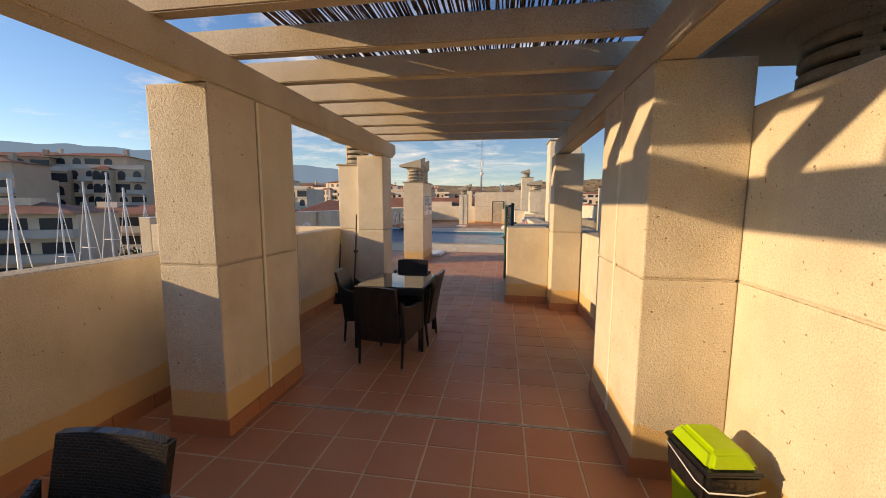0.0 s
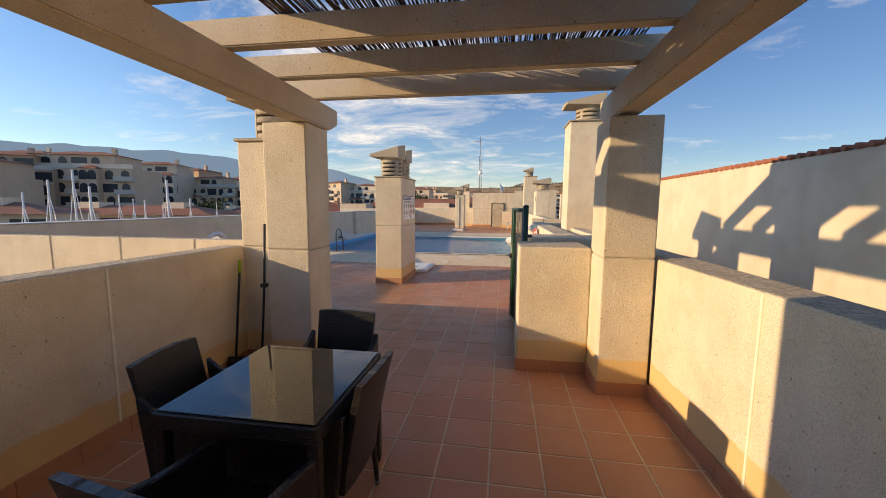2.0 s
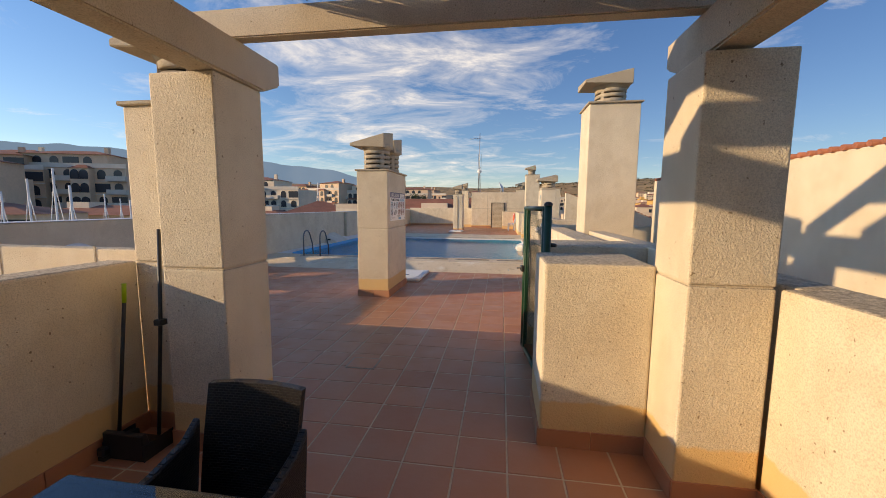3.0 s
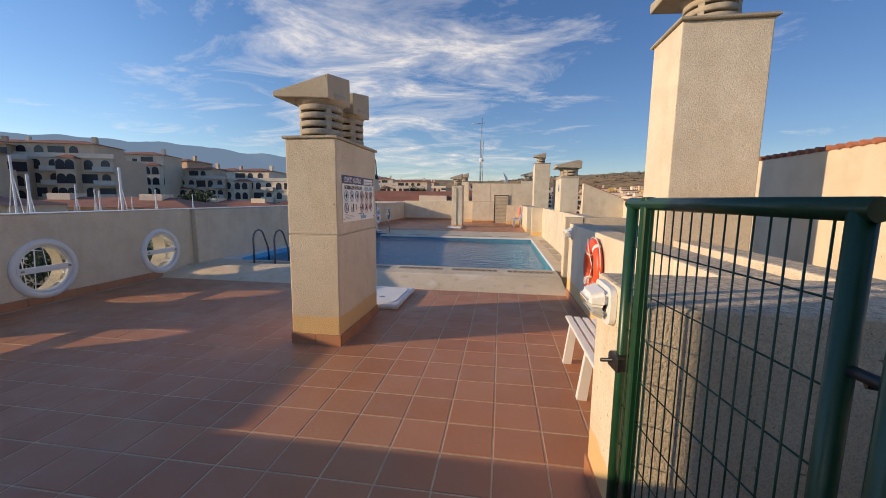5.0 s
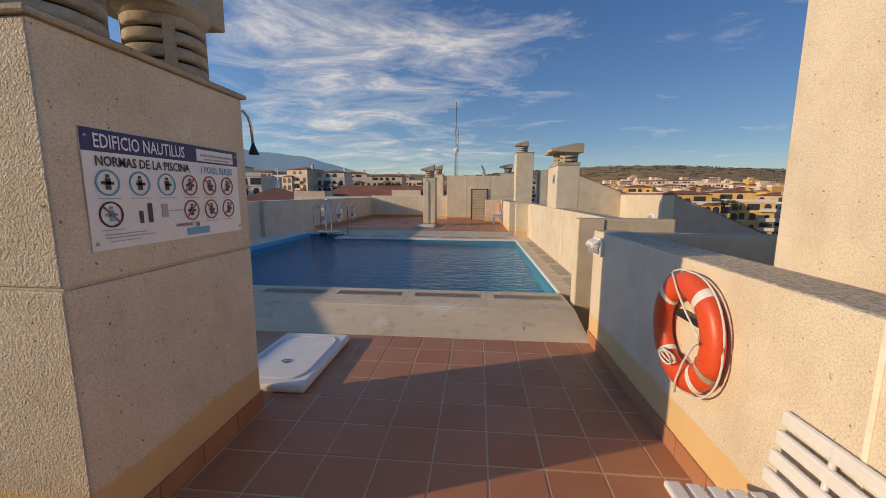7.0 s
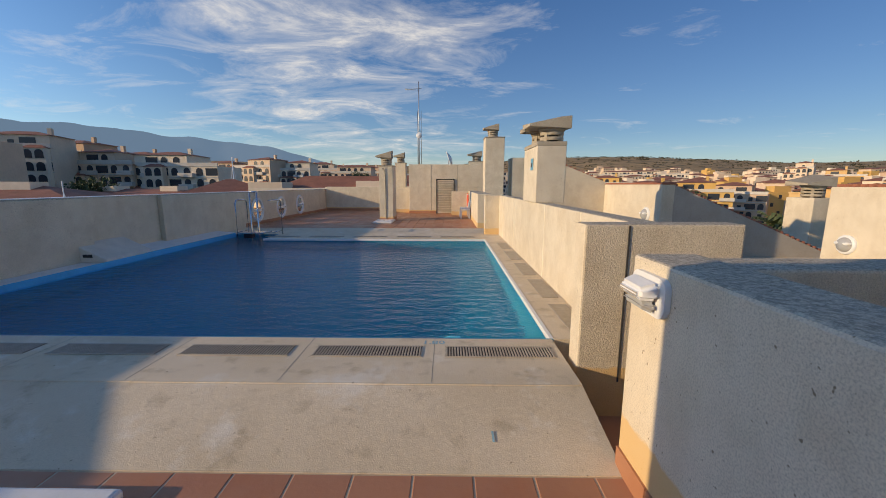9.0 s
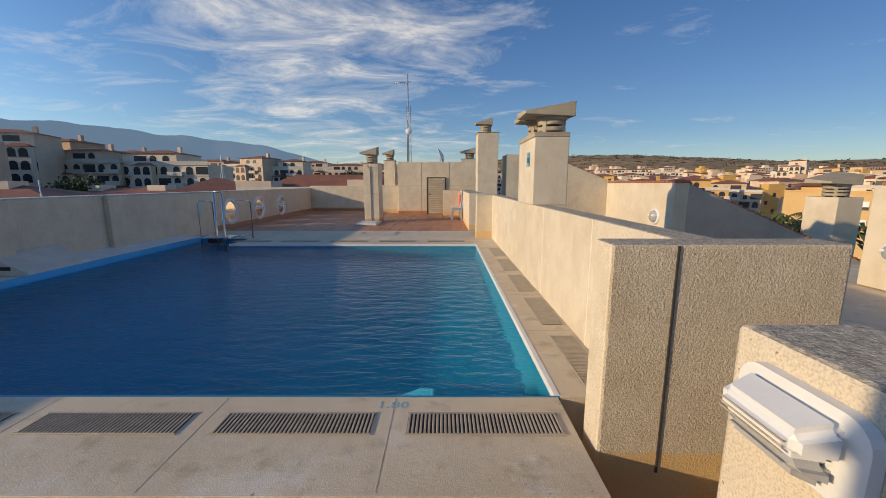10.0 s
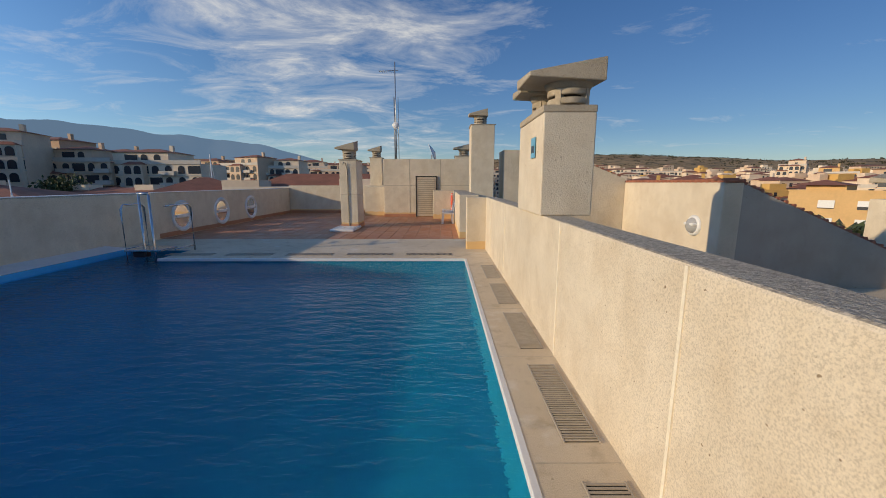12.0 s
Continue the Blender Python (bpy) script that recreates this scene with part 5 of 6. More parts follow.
# air haze is put into the mountain's blue colour and a weak glow
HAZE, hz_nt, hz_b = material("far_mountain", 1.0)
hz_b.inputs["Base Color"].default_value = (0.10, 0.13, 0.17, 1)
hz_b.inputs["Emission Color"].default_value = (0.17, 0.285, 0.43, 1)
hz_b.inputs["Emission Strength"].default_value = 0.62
bm = bmesh.new()
ridge, foot = [], []
N = 220
for k in range(N + 1):
    az = radians(-125 + 122 * k / N)
    d = math.degrees(az)
    main = 6.9 * math.exp(-((d + 44) / 17) ** 2) + 5.6 * math.exp(-((d + 68) / 14) ** 2) + 3.6 * math.exp(-((d + 24) / 11) ** 2) + 4.0 * math.exp(-((d + 100) / 20) ** 2)
    el = 0.6 + min(7.2, main) * 0.78 + 0.28 * noise.noise((d * 0.35, 0, 0)) + 0.05 * noise.noise((d * 1.3, 4, 0))
    x, y = land(az, 4300)
    ridge.append(bm.verts.new((x, y, 4300 * math.tan(radians(el)))))
    x, y = land(az, 3700)
    foot.append(bm.verts.new((x, y, -20)))
for k in range(N):
    bm.faces.new((foot[k], foot[k + 1], ridge[k + 1], ridge[k])).smooth = True
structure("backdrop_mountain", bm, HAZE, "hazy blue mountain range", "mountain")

WALL_TONES = [plain("far_render", c, 0.85, 0, 0.10, 0.25) for c in ((0.70, 0.52, 0.37), (0.74, 0.58, 0.43), (0.60, 0.42, 0.29), (0.78, 0.65, 0.50))]
YELLOW = plain("far_yellow_render", (0.66, 0.40, 0.13), 0.85, 0, 0.08, 0.3)
PEACH = plain("far_peach_render", (0.68, 0.43, 0.19), 0.85, 0, 0.08, 0.3)
FAR_ROOF = plain("far_roof_tile", (0.30, 0.12, 0.075), 0.85, 0, 0.25, 0.6)
DARK_WIN = plain("far_window", (0.035, 0.04, 0.05), 0.25)
MAST = plain("mast_paint", (0.75, 0.75, 0.73), 0.4)
RAIL = plain("balcony_wall", (0.60, 0.55, 0.48), 0.85, 0, 0.08, 0.5)


def arch_mesh(w, h):
    pts = [(-w / 2, 0), (w / 2, 0)] + [(w / 2 * math.cos(a), h - w / 2 + w / 2 * math.sin(a)) for a in (math.pi * k / 8 for k in range(9))]
    bm = bmesh.new()
    add_prism(bm, pts, -0.06, 0.1, "y")
    return mesh_of("window", bm, DARK_WIN)


ARCH = arch_mesh(1.7, 2.1)
SQUARE = mesh_of("window", box(-0.6, 0.6, -0.06, 0.1, 0, 1.4), DARK_WIN)
WIDE = mesh_of("window", box(-1.6, 1.6, -0.06, 0.1, 0, 2.0), DARK_WIN)
BALC = mesh_of("balcony", box(-2.0, 2.0, -1.1, 0.0, -0.15, 0.95), RAIL)


def hip(bm, x0, x1, y0, y1, z, rise, over=0.5):
    x0, x1, y0, y1 = x0 - over, x1 + over, y0 - over, y1 + over
    m = min(x1 - x0, y1 - y0) / 2
    base = [bm.verts.new(p) for p in ((x0, y0, z), (x1, y0, z), (x1, y1, z), (x0, y1, z))]
    if x1 - x0 > y1 - y0:
        r = [bm.verts.new((x0 + m, (y0 + y1) / 2, z + rise)), bm.verts.new((x1 - m, (y0 + y1) / 2, z + rise))]
        f = [(base[0], base[1], r[1], r[0]), (base[1], base[2], r[1]), (base[2], base[3], r[0], r[1]), (base[3], base[0], r[0])]
    else:
        r = [bm.verts.new(((x0 + x1) / 2, y0 + m, z + rise)), bm.verts.new(((x0 + x1) / 2, y1 - m, z + rise))]
        f = [(base[0], base[1], r[0]), (base[1], base[2], r[1], r[0]), (base[2], base[3], r[1]), (base[3], base[0], r[0], r[1])]
    for q in f:
        bm.faces.new(q)
    bm.faces.new(base[::-1])


def apartment(az, dist, top, width, depth, storeys, mat, label, style=0, turn=0.0):
    """A stepped block of flats whose front looks at the terrace."""
    x, y = land(radians(az), dist)
    z0 = top - storeys * 3.0
    t = thing("apartment_building", label, "building", x, y, z0, -az + turn, "flats")
    H = storeys * 3.0
    bm = box(-width / 2, width / 2, 0, depth, -12, H - 3.0)
    part("wall", bm, mat, t)
    w2 = width * rng.uniform(0.45, 0.7)
    off = rng.uniform(-1, 1) * (width - w2) / 2
    part("upper_storey", box(off - w2 / 2, off + w2 / 2, 1.2, depth - 0.5, H - 3.0, H), mat, t)
    bm = bmesh.new()
    hip(bm, off - w2 / 2, off + w2 / 2, 1.2, depth - 0.5, H, 1.3)
    part("roof", bm, FAR_ROOF, t)
    part("parapet", box(-width / 2 - 0.1, width / 2 + 0.1, -0.1, 0.15, H - 3.05, H - 2.1), RAIL, t)
    bm = bmesh.new()
    hip(bm, -width / 2 + 0.5, -width / 2 + 5, -1.0, 3, H - 2.9, 1.0, 0.3)
    part("porch_roof", bm, FAR_ROOF, t)
    for s in range(1, storeys):
        part("string_course", box(-width / 2 - 0.12, width / 2 + 0.12, -0.22, 0.0, s * 3.0 - 0.15, s * 3.0 + 0.05), RAIL, t)
    for _ in range(3):
        bw, bx, bs = rng.uniform(3.5, 6), rng.uniform(-0.42, 0.42) * width, rng.randint(max(1, storeys - 4), storeys - 1)
        part("bay", box(bx - bw / 2, bx + bw / 2, -1.8, 0.0, -2, bs * 3.0 - 0.3), rng.choice(WALL_TONES) if mat in WALL_TONES else mat, t)
        bm = bmesh.new()
        hip(bm, bx - bw / 2, bx + bw / 2, -1.8, 0.6, bs * 3.0 - 0.3, 0.8, 0.25)
        part("bay_roof", bm, FAR_ROOF, t)
        for s in range(max(0, bs - 3), bs):
            for dx in (-0.24, 0.24):
                ob = new("window", ARCH)
                ob.parent, ob.location = t, (bx + dx * bw, -1.82, s * 3.0 + 0.3)
    part("chimney", box(off + w2 * 0.3, off + w2 * 0.3 + 0.9, depth * 0.5, depth * 0.5 + 0.9, H, H + 2.2), mat, t)
    n = max(4, int(width / 3.1))
    for s in range(storeys):
        zz = s * 3.0
        for k in range(n):
            xx = -width / 2 + width * (k + 0.5) / n
            me = (ARCH, SQUARE, WIDE)[(k + s * 2 + style) % 3] if style != 1 else (ARCH if (k + s) % 4 else WIDE)
            if s == storeys - 1:
                if abs(xx - off) > w2 / 2 - 1.5:
                    continue
                ob = new("window", me)
                ob.parent, ob.location = t, (xx, 1.18, zz + 0.4)
            else:
                ob = new("window", me)
                ob.parent, ob.location = t, (xx, -0.02, zz + 0.4)
                if (k * 7 + s * 3 + style) % 3 == 0:
                    ob = new("balcony", BALC)
                    ob.parent, ob.location = t, (xx, 0, zz + 0.1)
    return t


CREAM_FLATS = "cream flats with arched openings and red tiled roofs"
for az, dist, top, w, d, st, m, sty in (
        (-63, 118, 9.5, 30, 12, 7, 0, 1), (-58, 128, 12.0, 24, 12, 8, 2, 1), (-52.5, 125, 12.8, 30, 12, 8, 0, 1),
        (-47, 150, 13.5, 26, 12, 8, 1, 0), (-43.5, 165, 13.0, 24, 12, 8, 2, 1), (-39.5, 150, 10.2, 20, 12, 7, 0, 1),
        (-33.2, 140, 9.6, 27, 13, 7, 3, 1), (-25.8, 190, 11.6, 24, 12, 7, 0, 1), (-21.6, 185, 10.6, 22, 12, 6, 3, 1),
        (-17.5, 230, 12.5, 22, 12, 6, 1, 0), (-14.0, 215, 10.5, 26, 12, 6, 0, 1), (-10.2, 260, 12.0, 22, 12, 6, 2, 0),
        (-60.5, 150, 14.0, 22, 10, 8, 1, 0), (-55, 160, 15.5, 22, 10, 8, 3, 1), (-50, 175, 16.0, 24, 10, 9, 0, 0), (-36.8, 175, 11.5, 20, 12, 7, 2, 1), (-29.5, 200, 10.5, 22, 12, 6, 2, 0), (-23.8, 230, 12.5, 20, 12, 6, 1, 1), (-19.3, 250, 12.5, 24, 12, 6, 2, 1), (-15.6, 300, 14.5, 24, 12, 6, 3, 0), (-12.2, 280, 13.0, 24, 12, 6, 1, 1),
        (-68, 140, 8.0, 28, 12, 6, 1, 0), (-75, 120, 8.0, 30, 12, 6, 2, 1), (-83, 130, 6.0, 30, 12, 6, 0, 0)):
    apartment(az, dist, top, w, d, st, WALL_TONES[m], CREAM_FLATS, sty, (-38 if az < -25 else -12) + rng.uniform(-12, 12))
# harbour-side row with long balconies
for az, dist, top, w in ((-62, 72, 1.6, 26), (-47, 78, 1.2, 26), (-35.5, 96, 0.6, 22), (-76, 70, 1.6, 26)):
    x, y = land(radians(az), dist)
    t = thing("apartment_building", "low harbour flats with long balconies and a red roof", "building", x, y, -16, -az - 34, "harbour flats")
    H = top + 16 - 1.2
    part("wall", box(-w / 2, w / 2, 0, 11, -1, H), WALL_TONES[3], t)
    bm = bmesh.new()
    hip(bm, -w / 2, w / 2, -0.8, 11, H, 1.4)
    part("roof", bm, FAR_ROOF, t)
    for s in range(5):
        part("balcony", box(-w / 2, w / 2, -1.4, 0.0, H - 3.0 * s - 3.0, H - 3.0 * s - 2.0), RAIL, t)
        for k in range(6):
            ob = new("window", WIDE)
            ob.parent, ob.location = t, (-w / 2 + w * (k + 0.5) / 6, -0.02, H - 3.0 * s - 2.6)
    for k in range(2):
        part("roof_box", box(-w / 2 + w * (k + 0.3) / 2, -w / 2 + w * (k + 0.3) / 2 + 3.2, 3, 6, H, H + 1.9), WALL_TONES[3], t)
# low red roof just beyond the seaward parapet
t = thing("apartment_building", "low neighbouring block with a red tiled roof", "building", -28.4, 62, -16, 28)
part("wall", box(-5.5, 5.5, -5, 5, -1, 16.4), WALL_TONES[1], t)
bm = bmesh.new()
hip(bm, -5.5, 5.5, -5, 5, 16.4, 1.9, 0.4)
part("roof", bm, FAR_ROOF, t)
for k, (x, y, w, z) in enumerate(((-14, 62, 20, 1.2), (-4, 66, 16, 1.4))):
    t = thing("apartment_building", "white terrace block with red roofs behind the parapet", "building", x, y, -16, 5)
    part("wall", box(-w / 2, w / 2, -4, 6, -1, 16 + z), WALL_TONES[3], t)
    bm = bmesh.new()
    hip(bm, -w / 2 + 2, w / 2, 0, 6, 16 + z, 1.6, 0.3)
    part("roof", bm, FAR_ROOF, t)
    part("roof_box", box(-w / 2, -w / 2 + 4, -4, 0, 16 + z, 16.7 + z), WALL_TONES[1], t)

# right-hand town
for az, dist, top, w, d, st, mat, label in (
        (26, 150, 1.8, 22, 14, 5, YELLOW, "bright yellow flats with a flat roof"), (31, 165, 2.5, 18, 12, 5, YELLOW, "bright yellow flats with a flat roof"), (21.5, 210, 5.0, 20, 12, 5, YELLOW, "bright yellow flats with a flat roof"),
        (23, 420, 14, 46, 16, 6, WALL_TONES[3], "long white hotel block on the slope"), (27.5, 430, 14.5, 50, 16, 6, WALL_TONES[3], "long white hotel block on the slope"),
        (40.4, 330, 15, 13, 12, 10, WALL_TONES[1], "tall cream tower block"), (43.6, 300, 9.5, 17, 14, 8, PEACH, "tall peach tower block"), (47.5, 290, 8, 24, 14, 7, WALL_TONES[2], "tall cream tower block"),
        (44.5, 200, 3.2, 18, 12, 5, WALL_TONES[3], "white flats below the plateau"), (34, 190, 1.5, 22, 12, 5, WALL_TONES[2], "dark glazed low block"), (50, 180, 6.0, 30, 14, 5, WALL_TONES[0], CREAM_FLATS),
        (13, 240, 8.0, 24, 12, 6, WALL_TONES[0], CREAM_FLATS), (7, 300, 11, 26, 12, 6, WALL_TONES[1], CREAM_FLATS), (1.5, 280, 10.5, 26, 12, 6, WALL_TONES[2], CREAM_FLATS), (-5, 270, 11, 26, 12, 6, WALL_TONES[0], CREAM_FLATS)):
    apartment(az, dist, top, w, d, st, mat, label, 2, rng.uniform(-12, 12))

# peach block with shuttered windows
x, y = land(radians(43.0), 108)
t = thing("apartment_building", "peach flats with white roller shutters and a red roof corner", "building", x, y, -16, -58)
part("wall", box(-11, 11, 0, 12, -1, 16.1), PEACH, t)
part("parapet", box(-11.1, 11.1, -0.12, 0.2, 16.1, 16.35), PEACH, t)
part("stair_head", box(-9, -3.5, 1.5, 8, 16.1, 17.2), PEACH, t)
bm = bmesh.new()
hip(bm, -11, -3.4, 0.6, 9, 17.2, 1.0, 0.3)
part("roof", bm, FAR_ROOF, t)
for wx in (-5.5, -0.4, 5.0):
    for wz in (13.0, 9.8):
        win = part("window", box(wx - 1.1, wx + 1.1, -0.1, 0.1, wz, wz + 1.5), DARK_WIN, t)
        part("shutter", box(wx - 1.12, wx + 1.12, -0.16, -0.101, wz + (0.15 if wx < -3 else 0.55), wz + 1.52), MAST, win)

# far houses, too many to count
for tone, mat in enumerate((WALL_TONES[1], WALL_TONES[3], YELLOW, WALL_TONES[0])):
    walls, roofs, panes = bmesh.new(), bmesh.new(), bmesh.new()
    for k in range((230, 210, 60, 200)[tone]):
        az = radians(rng.uniform(-40, 62))
        r = rng.uniform(260, 560) if tone == 2 else rng.uniform(230, 660)
        if tone == 2 and math.degrees(az) < 14 or rng.random() < 0.3:
            az, r = radians(rng.uniform(12, 52)), rng.uniform(190, 480)
        x, y = land(az, r)
        z = height_at(r, az)
        w, d, h = rng.uniform(7, 16), rng.uniform(7, 12), rng.choice((4, 7, 7, 10)) + max(0, (420 - r) / 34)
        add_box(walls, x - w / 2, x + w / 2, y - d / 2, y + d / 2, z - 4, z + h)
        for row in range(int(h // 3)):
            zz = z + h - 2.4 - 3.0 * row
            for c in range(int(w // 2.6)):
                if rng.random() < 0.75:
                    xx = x - w / 2 + w * (c + 0.5) / int(w // 2.6)
                    add_box(panes, xx - 0.55, xx + 0.55, y - d / 2 - 0.08, y - d / 2 + 0.05, zz, zz + 1.4)
        if rng.random() < 0.55:
            hip(roofs, x - w / 2, x + w / 2, y - d / 2, y + d / 2, z + h, 1.4, 0.4)
        else:
            add_box(walls, x - w / 4, x + w / 5, y - d / 4, y + d / 4, z + h, z + h + 2.2)
    town = tagged(part("far_houses", walls, mat), "distant low houses scattered over the slope", "houses", kind="stuff")
    part("roofs", roofs, FAR_ROOF, town)
    part("windows", panes, DARK_WIN, town)

LEAF, lf_nt, lf_b = material("foliage", 0.7)
lf_nt.links.new(ramp(lf_nt, lf_nt.nodes.new("ShaderNodeNewGeometry").outputs["Random Per Island"], [(0.0, (0.025, 0.045, 0.015)), (1.0, (0.09, 0.11, 0.035))]), lf_b.inputs["Base Color"])
BARK = plain("bark", (0.12, 0.08, 0.05), 0.9, 0, 0.3, 3.0, 0.01, 8.0)


def leaves(bm, c, spread, n, size):
    for _ in range(n):
        v = Vector((rng.gauss(0, 1), rng.gauss(0, 1), rng.gauss(0, 0.8)))
        p = c + v.normalized() * spread * rng.uniform(0.35, 1.0)
        q = Euler((rng.uniform(0, 6), rng.uniform(0, 6), rng.uniform(0, 6))).to_matrix()
        s = size * rng.uniform(0.6, 1.3)
        bm.faces.new([bm.verts.new(p + q @ Vector(o) * s) for o in ((-0.5, 0, 0), (0, -0.3, 0.05), (0.5, 0, 0), (0, 0.3, 0.05))])


def tree(az, dist, z0, h, crown):
    x, y = land(radians(az), dist)
    t = thing("tree", "dark green broadleaf tree between the flats", "tree", x, y, z0, 0, "trees")
    part("trunk", tube([(0, 0, 0), (0.2, 0, h * 0.4), (0.1, 0.1, h * 0.75)], [0.35, 0.25, 0.1], 8), BARK, t)
    bm = bmesh.new()
    for _ in range(9):
        leaves(bm, Vector((rng.uniform(-1, 1) * crown * 0.6, rng.uniform(-1, 1) * crown * 0.6, h * rng.uniform(0.6, 1.0))), crown * 0.5, 160, 0.6)
    part("crown", bm, LEAF, t)


def palm(az, dist, z0, h):
    x, y = land(radians(az), dist)
    t = thing("palm_tree", "green palm tree with drooping fronds", "tree", x, y, z0, 0, "palms")
    part("trunk", tube([(0, 0, 0), (0.15, 0, h * 0.5), (0.1, 0, h)], [0.3, 0.22, 0.2], 8), BARK, t)
    for k in range(16):
        a, up = 2 * math.pi * k / 16 + rng.uniform(-0.1, 0.1), rng.uniform(0.1, 1.1)
        bm = bmesh.new()
        prev = None
        for j in range(8):
            r = 0.42 * j
            p = Vector((0.1 + r * math.cos(a) * math.cos(up * 0.8), r * math.sin(a) * math.cos(up * 0.8), h + r * math.sin(up) - 0.085 * r * r * 1.6))
            if prev is not None:
                s = Vector((-math.sin(a), math.cos(a), 0))
                for sg in (-1, 1):
                    tip = p + s * sg * 0.75 * (1 - j / 9) + Vector((0, 0, -0.35))
                    bm.faces.new([bm.verts.new(v) for v in (prev, p, tip)])
            prev = p
        part("frond", bm, LEAF, t)


for az, dist, z0, h, c in ((-38.5, 105, -10, 11.5, 4.5), (-36.2, 110, -10, 10, 4), (-56, 95, -14, 10, 4), (-29.5, 150, -8, 12, 5), (-12, 190, -4, 10, 5), (17, 180, -10, 9, 4), (-46, 56, -14, 10.5, 4.5), (-38, 54, -14, 10, 4.5), (-31, 58, -14, 10.5, 5), (-25, 52, -14, 9.6, 4.5), (-19, 56, -14, 10, 4.5), (-34.5, 70, -14, 10.5, 5)):
    tree(az, dist, z0, h, c)
for az, dist, z0, h in ((34.0, 62, -13, 10.5), (33.2, 42, -12, 10.5), (34.9, 47, -12, 9.8), (29, 120, -12, 11.5)):
    palm(az, dist, z0, h)

for az, dist, top, r in ((-57.2, 36, 3.2, 0.16), (-53.8, 50, 2.6, 0.1), (-51.8, 47, 3.6, 0.11), (-49.8, 45, 4.4, 0.11), (-48.4, 42, 3.0, 0.12), (-46.6, 52, 2.6, 0.08), (-45.5, 55, 2.2, 0.08), (-41.5, 40, 3.6, 0.12), (-39.8, 48, 2.2, 0.08), (-44.0, 45, 2.0, 0.08), (-25.2, 84, 6.1, 0.12), (-43, 60, 1.6, 0.07), (-37.5, 60, 1.9, 0.07), (-61, 44, 3.0, 0.1), (-64, 40, 2.4, 0.1)):
    x, y = land(radians(az), dist)
    t = thing("boat_mast", "white sailing boat mast with its stays", "mast", x, y, -16, 0, "masts")
    part("pole", tube([(0, 0, 0), (0, 0, 16 + top)], r * 0.7, 8), MAST, t)
    part("stay", tube([(0, 0, 15 + top), (2.2, 1.0, 1.0)], 0.03, 5), MAST, t)
    part("stay", tube([(0, 0, 15 + top), (-2.2, -1.0, 1.0)], 0.03, 5), MAST, t)
    part("spreader", tube([(-0.8, 0, 10 + top), (0.8, 0, 10 + top)], 0.04, 5), MAST, t)

# bushes dotted over the slope
DRY = plain("dry_bush", (0.055, 0.05, 0.024), 0.9, 0, 0.4, 0.3)
bm = bmesh.new()
for _ in range(1500):
    az, r = radians(rng.uniform(-25, 62)), rng.uniform(260, 1700)
    x, y = land(az, r)
    w = rng.uniform(1.0, 2.6) * (0.6 + r / 1000)
    c = Vector((x, y, height_at(r, az) + w * 0.1))
    for _ in range(6):
        o = c + Vector((rng.uniform(-2, 2), rng.uniform(-1, 1), rng.uniform(-0.2, 0.2))) * w
        q = Euler((rng.uniform(0, 6), rng.uniform(0, 6), 0)).to_matrix()
        bm.faces.new([bm.verts.new(o + q @ Vector(p) * w * 0.55) for p in ((-1, 0, 0), (-0.2, -0.7, 0.2), (0.9, -0.1, 0), (0.1, 0.8, 0.2))])
tagged(part("scrub_bushes", bm, DRY), "dark dry scrub bushes dotted over the slope", "bushes", kind="stuff")

# ---- tiles and skirting ----
PITCH_X, PITCH_Y = 0.34, 0.3425


def add_tile(bm, cx, cy, z, hx, hy):
    c = 0.005
    top = [bm.verts.new((cx + sx * (hx - c), cy + sy * (hy - c), z)) for sx, sy in ((-1, -1), (1, -1), (1, 1), (-1, 1))]
    low = [bm.verts.new((cx + sx * hx, cy + sy * hy, z - 0.004)) for sx, sy in ((-1, -1), (1, -1), (1, 1), (-1, 1))]
    bot = [bm.verts.new((cx + sx * hx, cy + sy * hy, z - 0.012)) for sx, sy in ((-1, -1), (1, -1), (1, 1), (-1, 1))]
    bm.faces.new(top)
    for a, b in ((low, top), (bot, low)):
        for k in range(4):
            bm.faces.new((a[k], a[(k + 1) % 4], b[(k + 1) % 4], b[k]))


bm = bmesh.new()
add_tile(bm, 0, 0, 0, 0.165, 0.1665)
tile_me = mesh_of("tile", bm, TILE)
rest = bmesh.new()
rng = random.Random(8)
ix0, iy0 = 0.24, 8.87
for i in range(-20, 6):
    for j in range(-38, 12):
        cx, cy = ix0 + (i + 0.5) * PITCH_X, iy0 + (j + 0.5) * PITCH_Y
        if cx < -6.6 or cy < -3.9 or cy > 13.0 or (cx < -2.0 and cy < 6.7) or (cx > 1.6 and cy > 6.3):
            continue
        if -1.2 < cx < 1.6 and 1.5 < cy:
            ob = new("tile", tile_me)
            ob.parent = floor
            ob.matrix_basis = pose(cx, cy, rng.uniform(-0.0012, 0.0006), rng.uniform(-0.12, 0.12), rng.uniform(-0.12, 0.12), 0)
        else:
            add_tile(rest, cx, cy, rng.uniform(-0.0015, 0.0005), 0.165, 0.1665)
tagged(part("tiles", rest, TILE_JOINED, floor), "terracotta floor tiles", kind="stuff")
rest = bmesh.new()
for i in range(-20, 4):
    for j in range(0, 27):
        add_tile(rest, ix0 + (i + 0.5) * PITCH_X, 24.3 + j * PITCH_Y, DECK + 0.0, 0.165, 0.1665)
tagged(part("far_tiles", rest, TILE_JOINED), "terracotta tiles of the far terrace", "tiles", kind="stuff")

skirt_me = mesh_of("skirting_tile", box(-0.5, 0.5, -0.5, 0.5, 0, 1, 0), TILE)


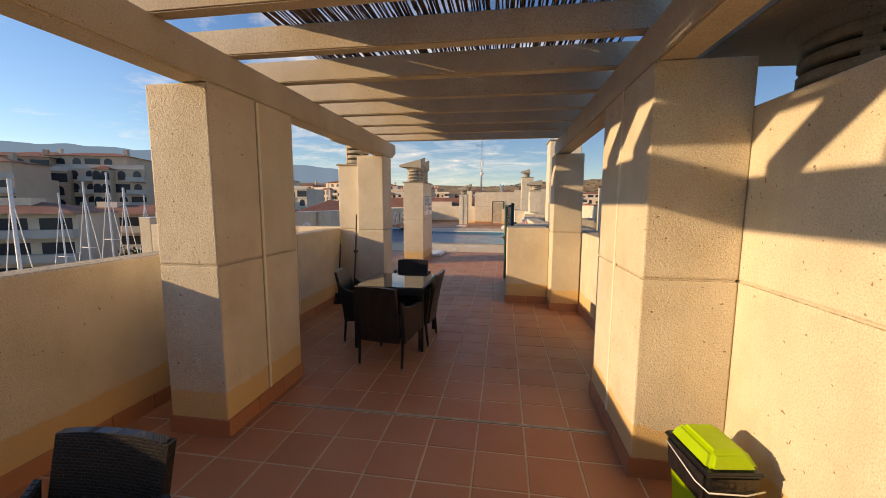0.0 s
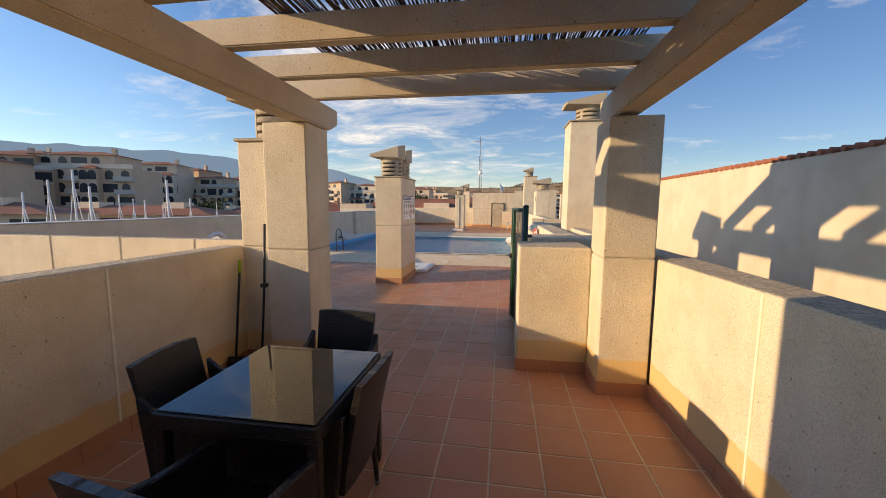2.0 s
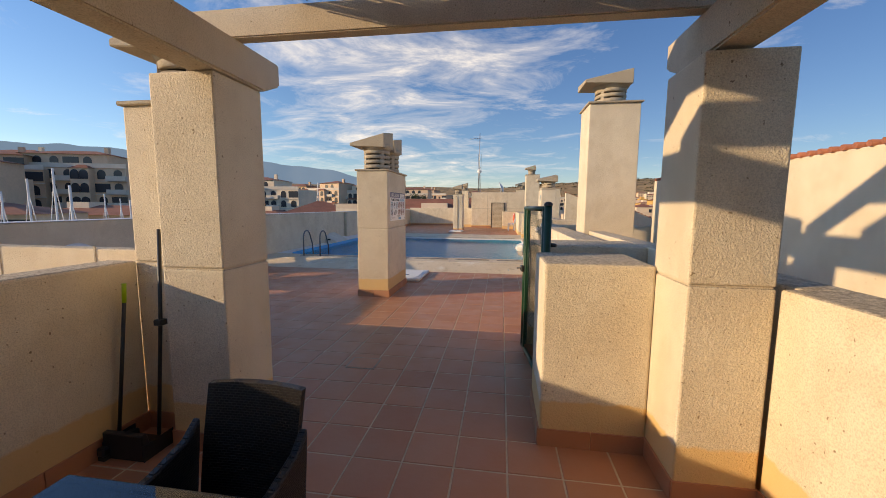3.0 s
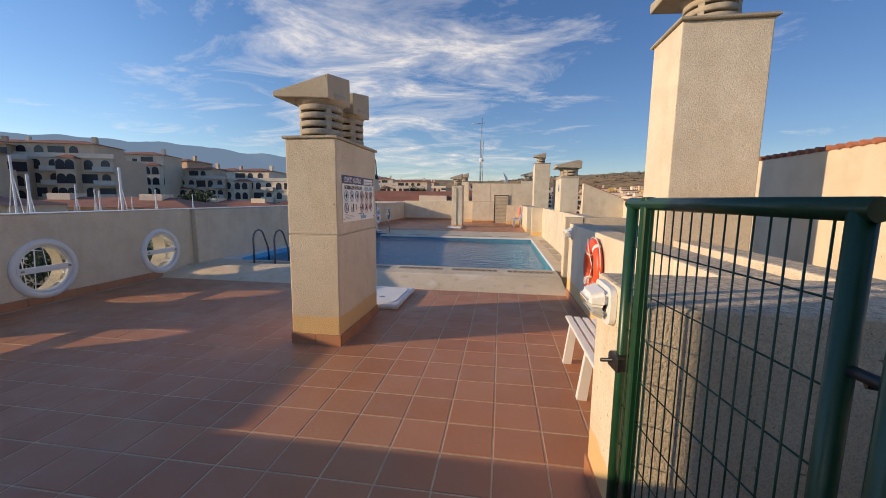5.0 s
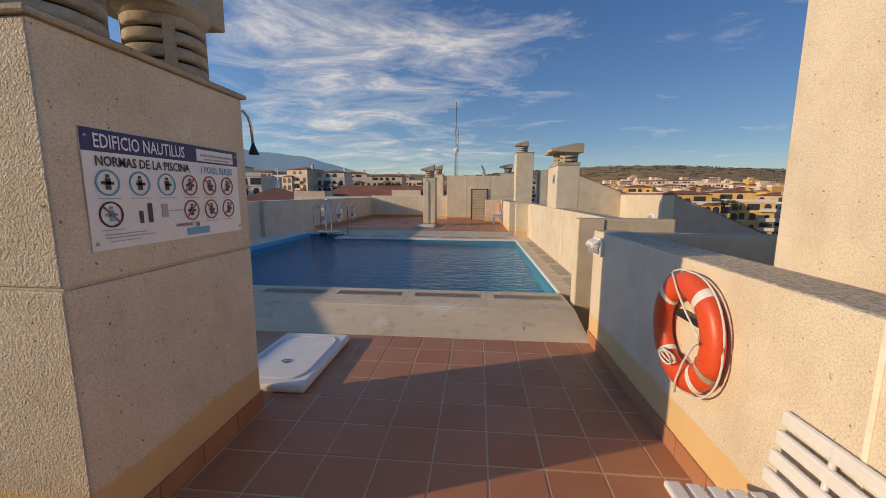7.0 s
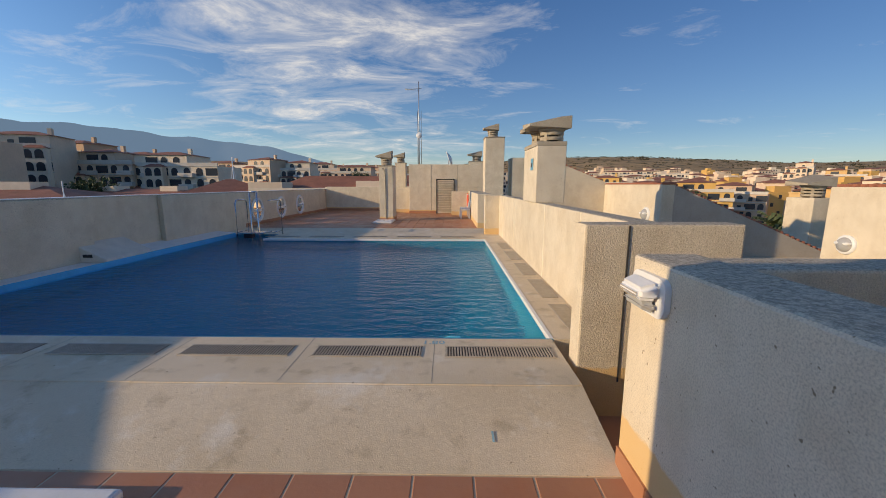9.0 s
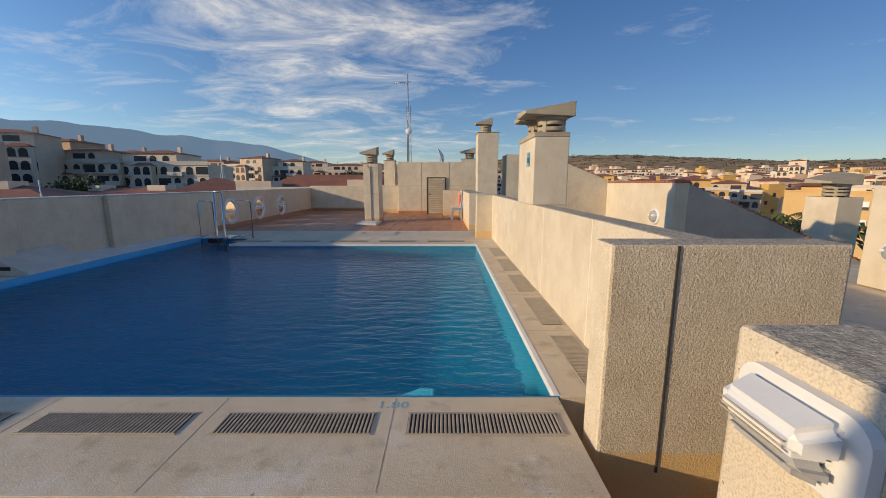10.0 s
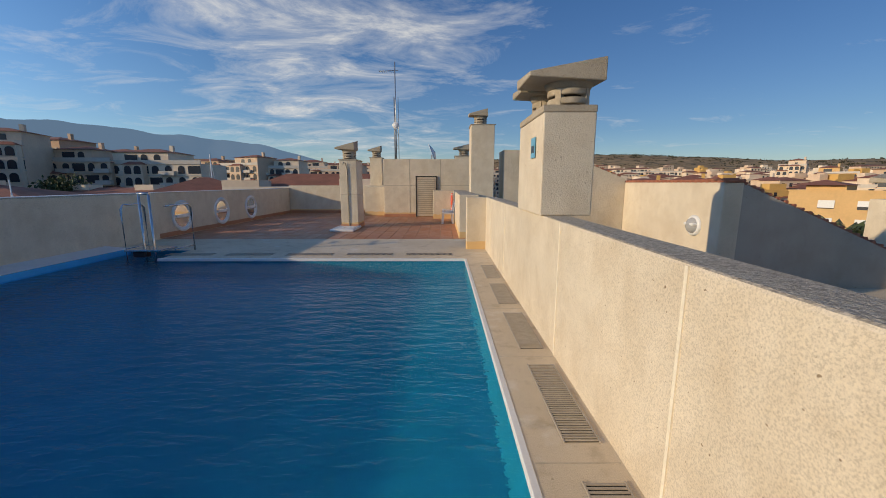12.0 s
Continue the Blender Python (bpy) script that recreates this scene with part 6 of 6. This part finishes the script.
def skirting(parent, x0, y0, x1, y1, z=0.0, h=0.125):
    """Skirting tiles along a wall face from one corner to the other; they stand out to the right of that line."""
    a, b = Vector((x0, y0, z)), Vector((x1, y1, z))
    ln = (b - a).length
    d = (b - a) / ln
    out = Vector((d.y, -d.x, 0))
    n = max(1, round(ln / 0.335))
    inv = parent.matrix_basis.inverted()
    for k in range(n):
        c = a + d * (ln * (k + 0.5) / n) + out * 0.005
        ob = new("skirting_tile", skirt_me)
        ob.parent = parent
        m = Matrix.Translation(c) @ Matrix.Rotation(math.atan2(d.y, d.x), 4, "Z") @ Matrix.Diagonal((ln / n - 0.006, 0.016 + rng.uniform(0, 0.002), h + rng.uniform(-0.002, 0.002), 1))
        ob.matrix_basis = inv @ m


def skirt_round(t, x0, x1, y0, y1, sides="nsew", z=0.0):
    g = 0.009
    if "s" in sides:
        skirting(t, x0 - g, y0, x1 + g, y0, z)
    if "e" in sides:
        skirting(t, x1, y0 - g, x1, y1 + g, z)
    if "n" in sides:
        skirting(t, x1 + g, y1, x0 - g, y1, z)
    if "w" in sides:
        skirting(t, x0, y1 + g, x0, y0 - g, z)


skirt_round(L1, -1.655, -1.192, 1.89, 2.91)
skirt_round(L2, -1.675, -1.23, 5.69, 6.16, "sew")
skirt_round(R1, 1.545, 2.06, 1.93, 2.99, "swn")
skirt_round(R2, 1.50, 1.93, 5.71, 6.17, "sw")
skirt_round(C1, -2.065, -1.49, 10.14, 11.42)
skirt_round(L2b, -2.09, -1.68, 5.885, 6.6, "s")
skirting(W_LEFT, -2.07, -4.0, -2.07, 5.88)
skirting(W_RIGHT, 1.941, 5.70, 2.069, 3.0)
skirt_round(W_GATE, 0.80, 1.49, 6.12, 6.76, "swn")
skirt_round(W_LAMP, 0.81, 1.43, 7.78, 8.49, "swn")
skirting(W_BENCH, 1.43, 13.08, 1.43, 8.5)
skirting(W_SEA, -6.65, 6.82, -6.65, 13.06)
skirting(W_RET, -1.71, 6.75, -6.6, 6.75)
skirting(W_SEA, -6.65, 24.2, -6.65, 33.2, DECK)
skirting(W_FAR, -6.6, 33.2, -1.6, 33.2, DECK)
skirting(W_ROOM, -1.6, 31.0, -0.2, 31.0, DECK)
skirt_round(C4, -2.36, -1.8, 26.6, 27.5, "sew", DECK)
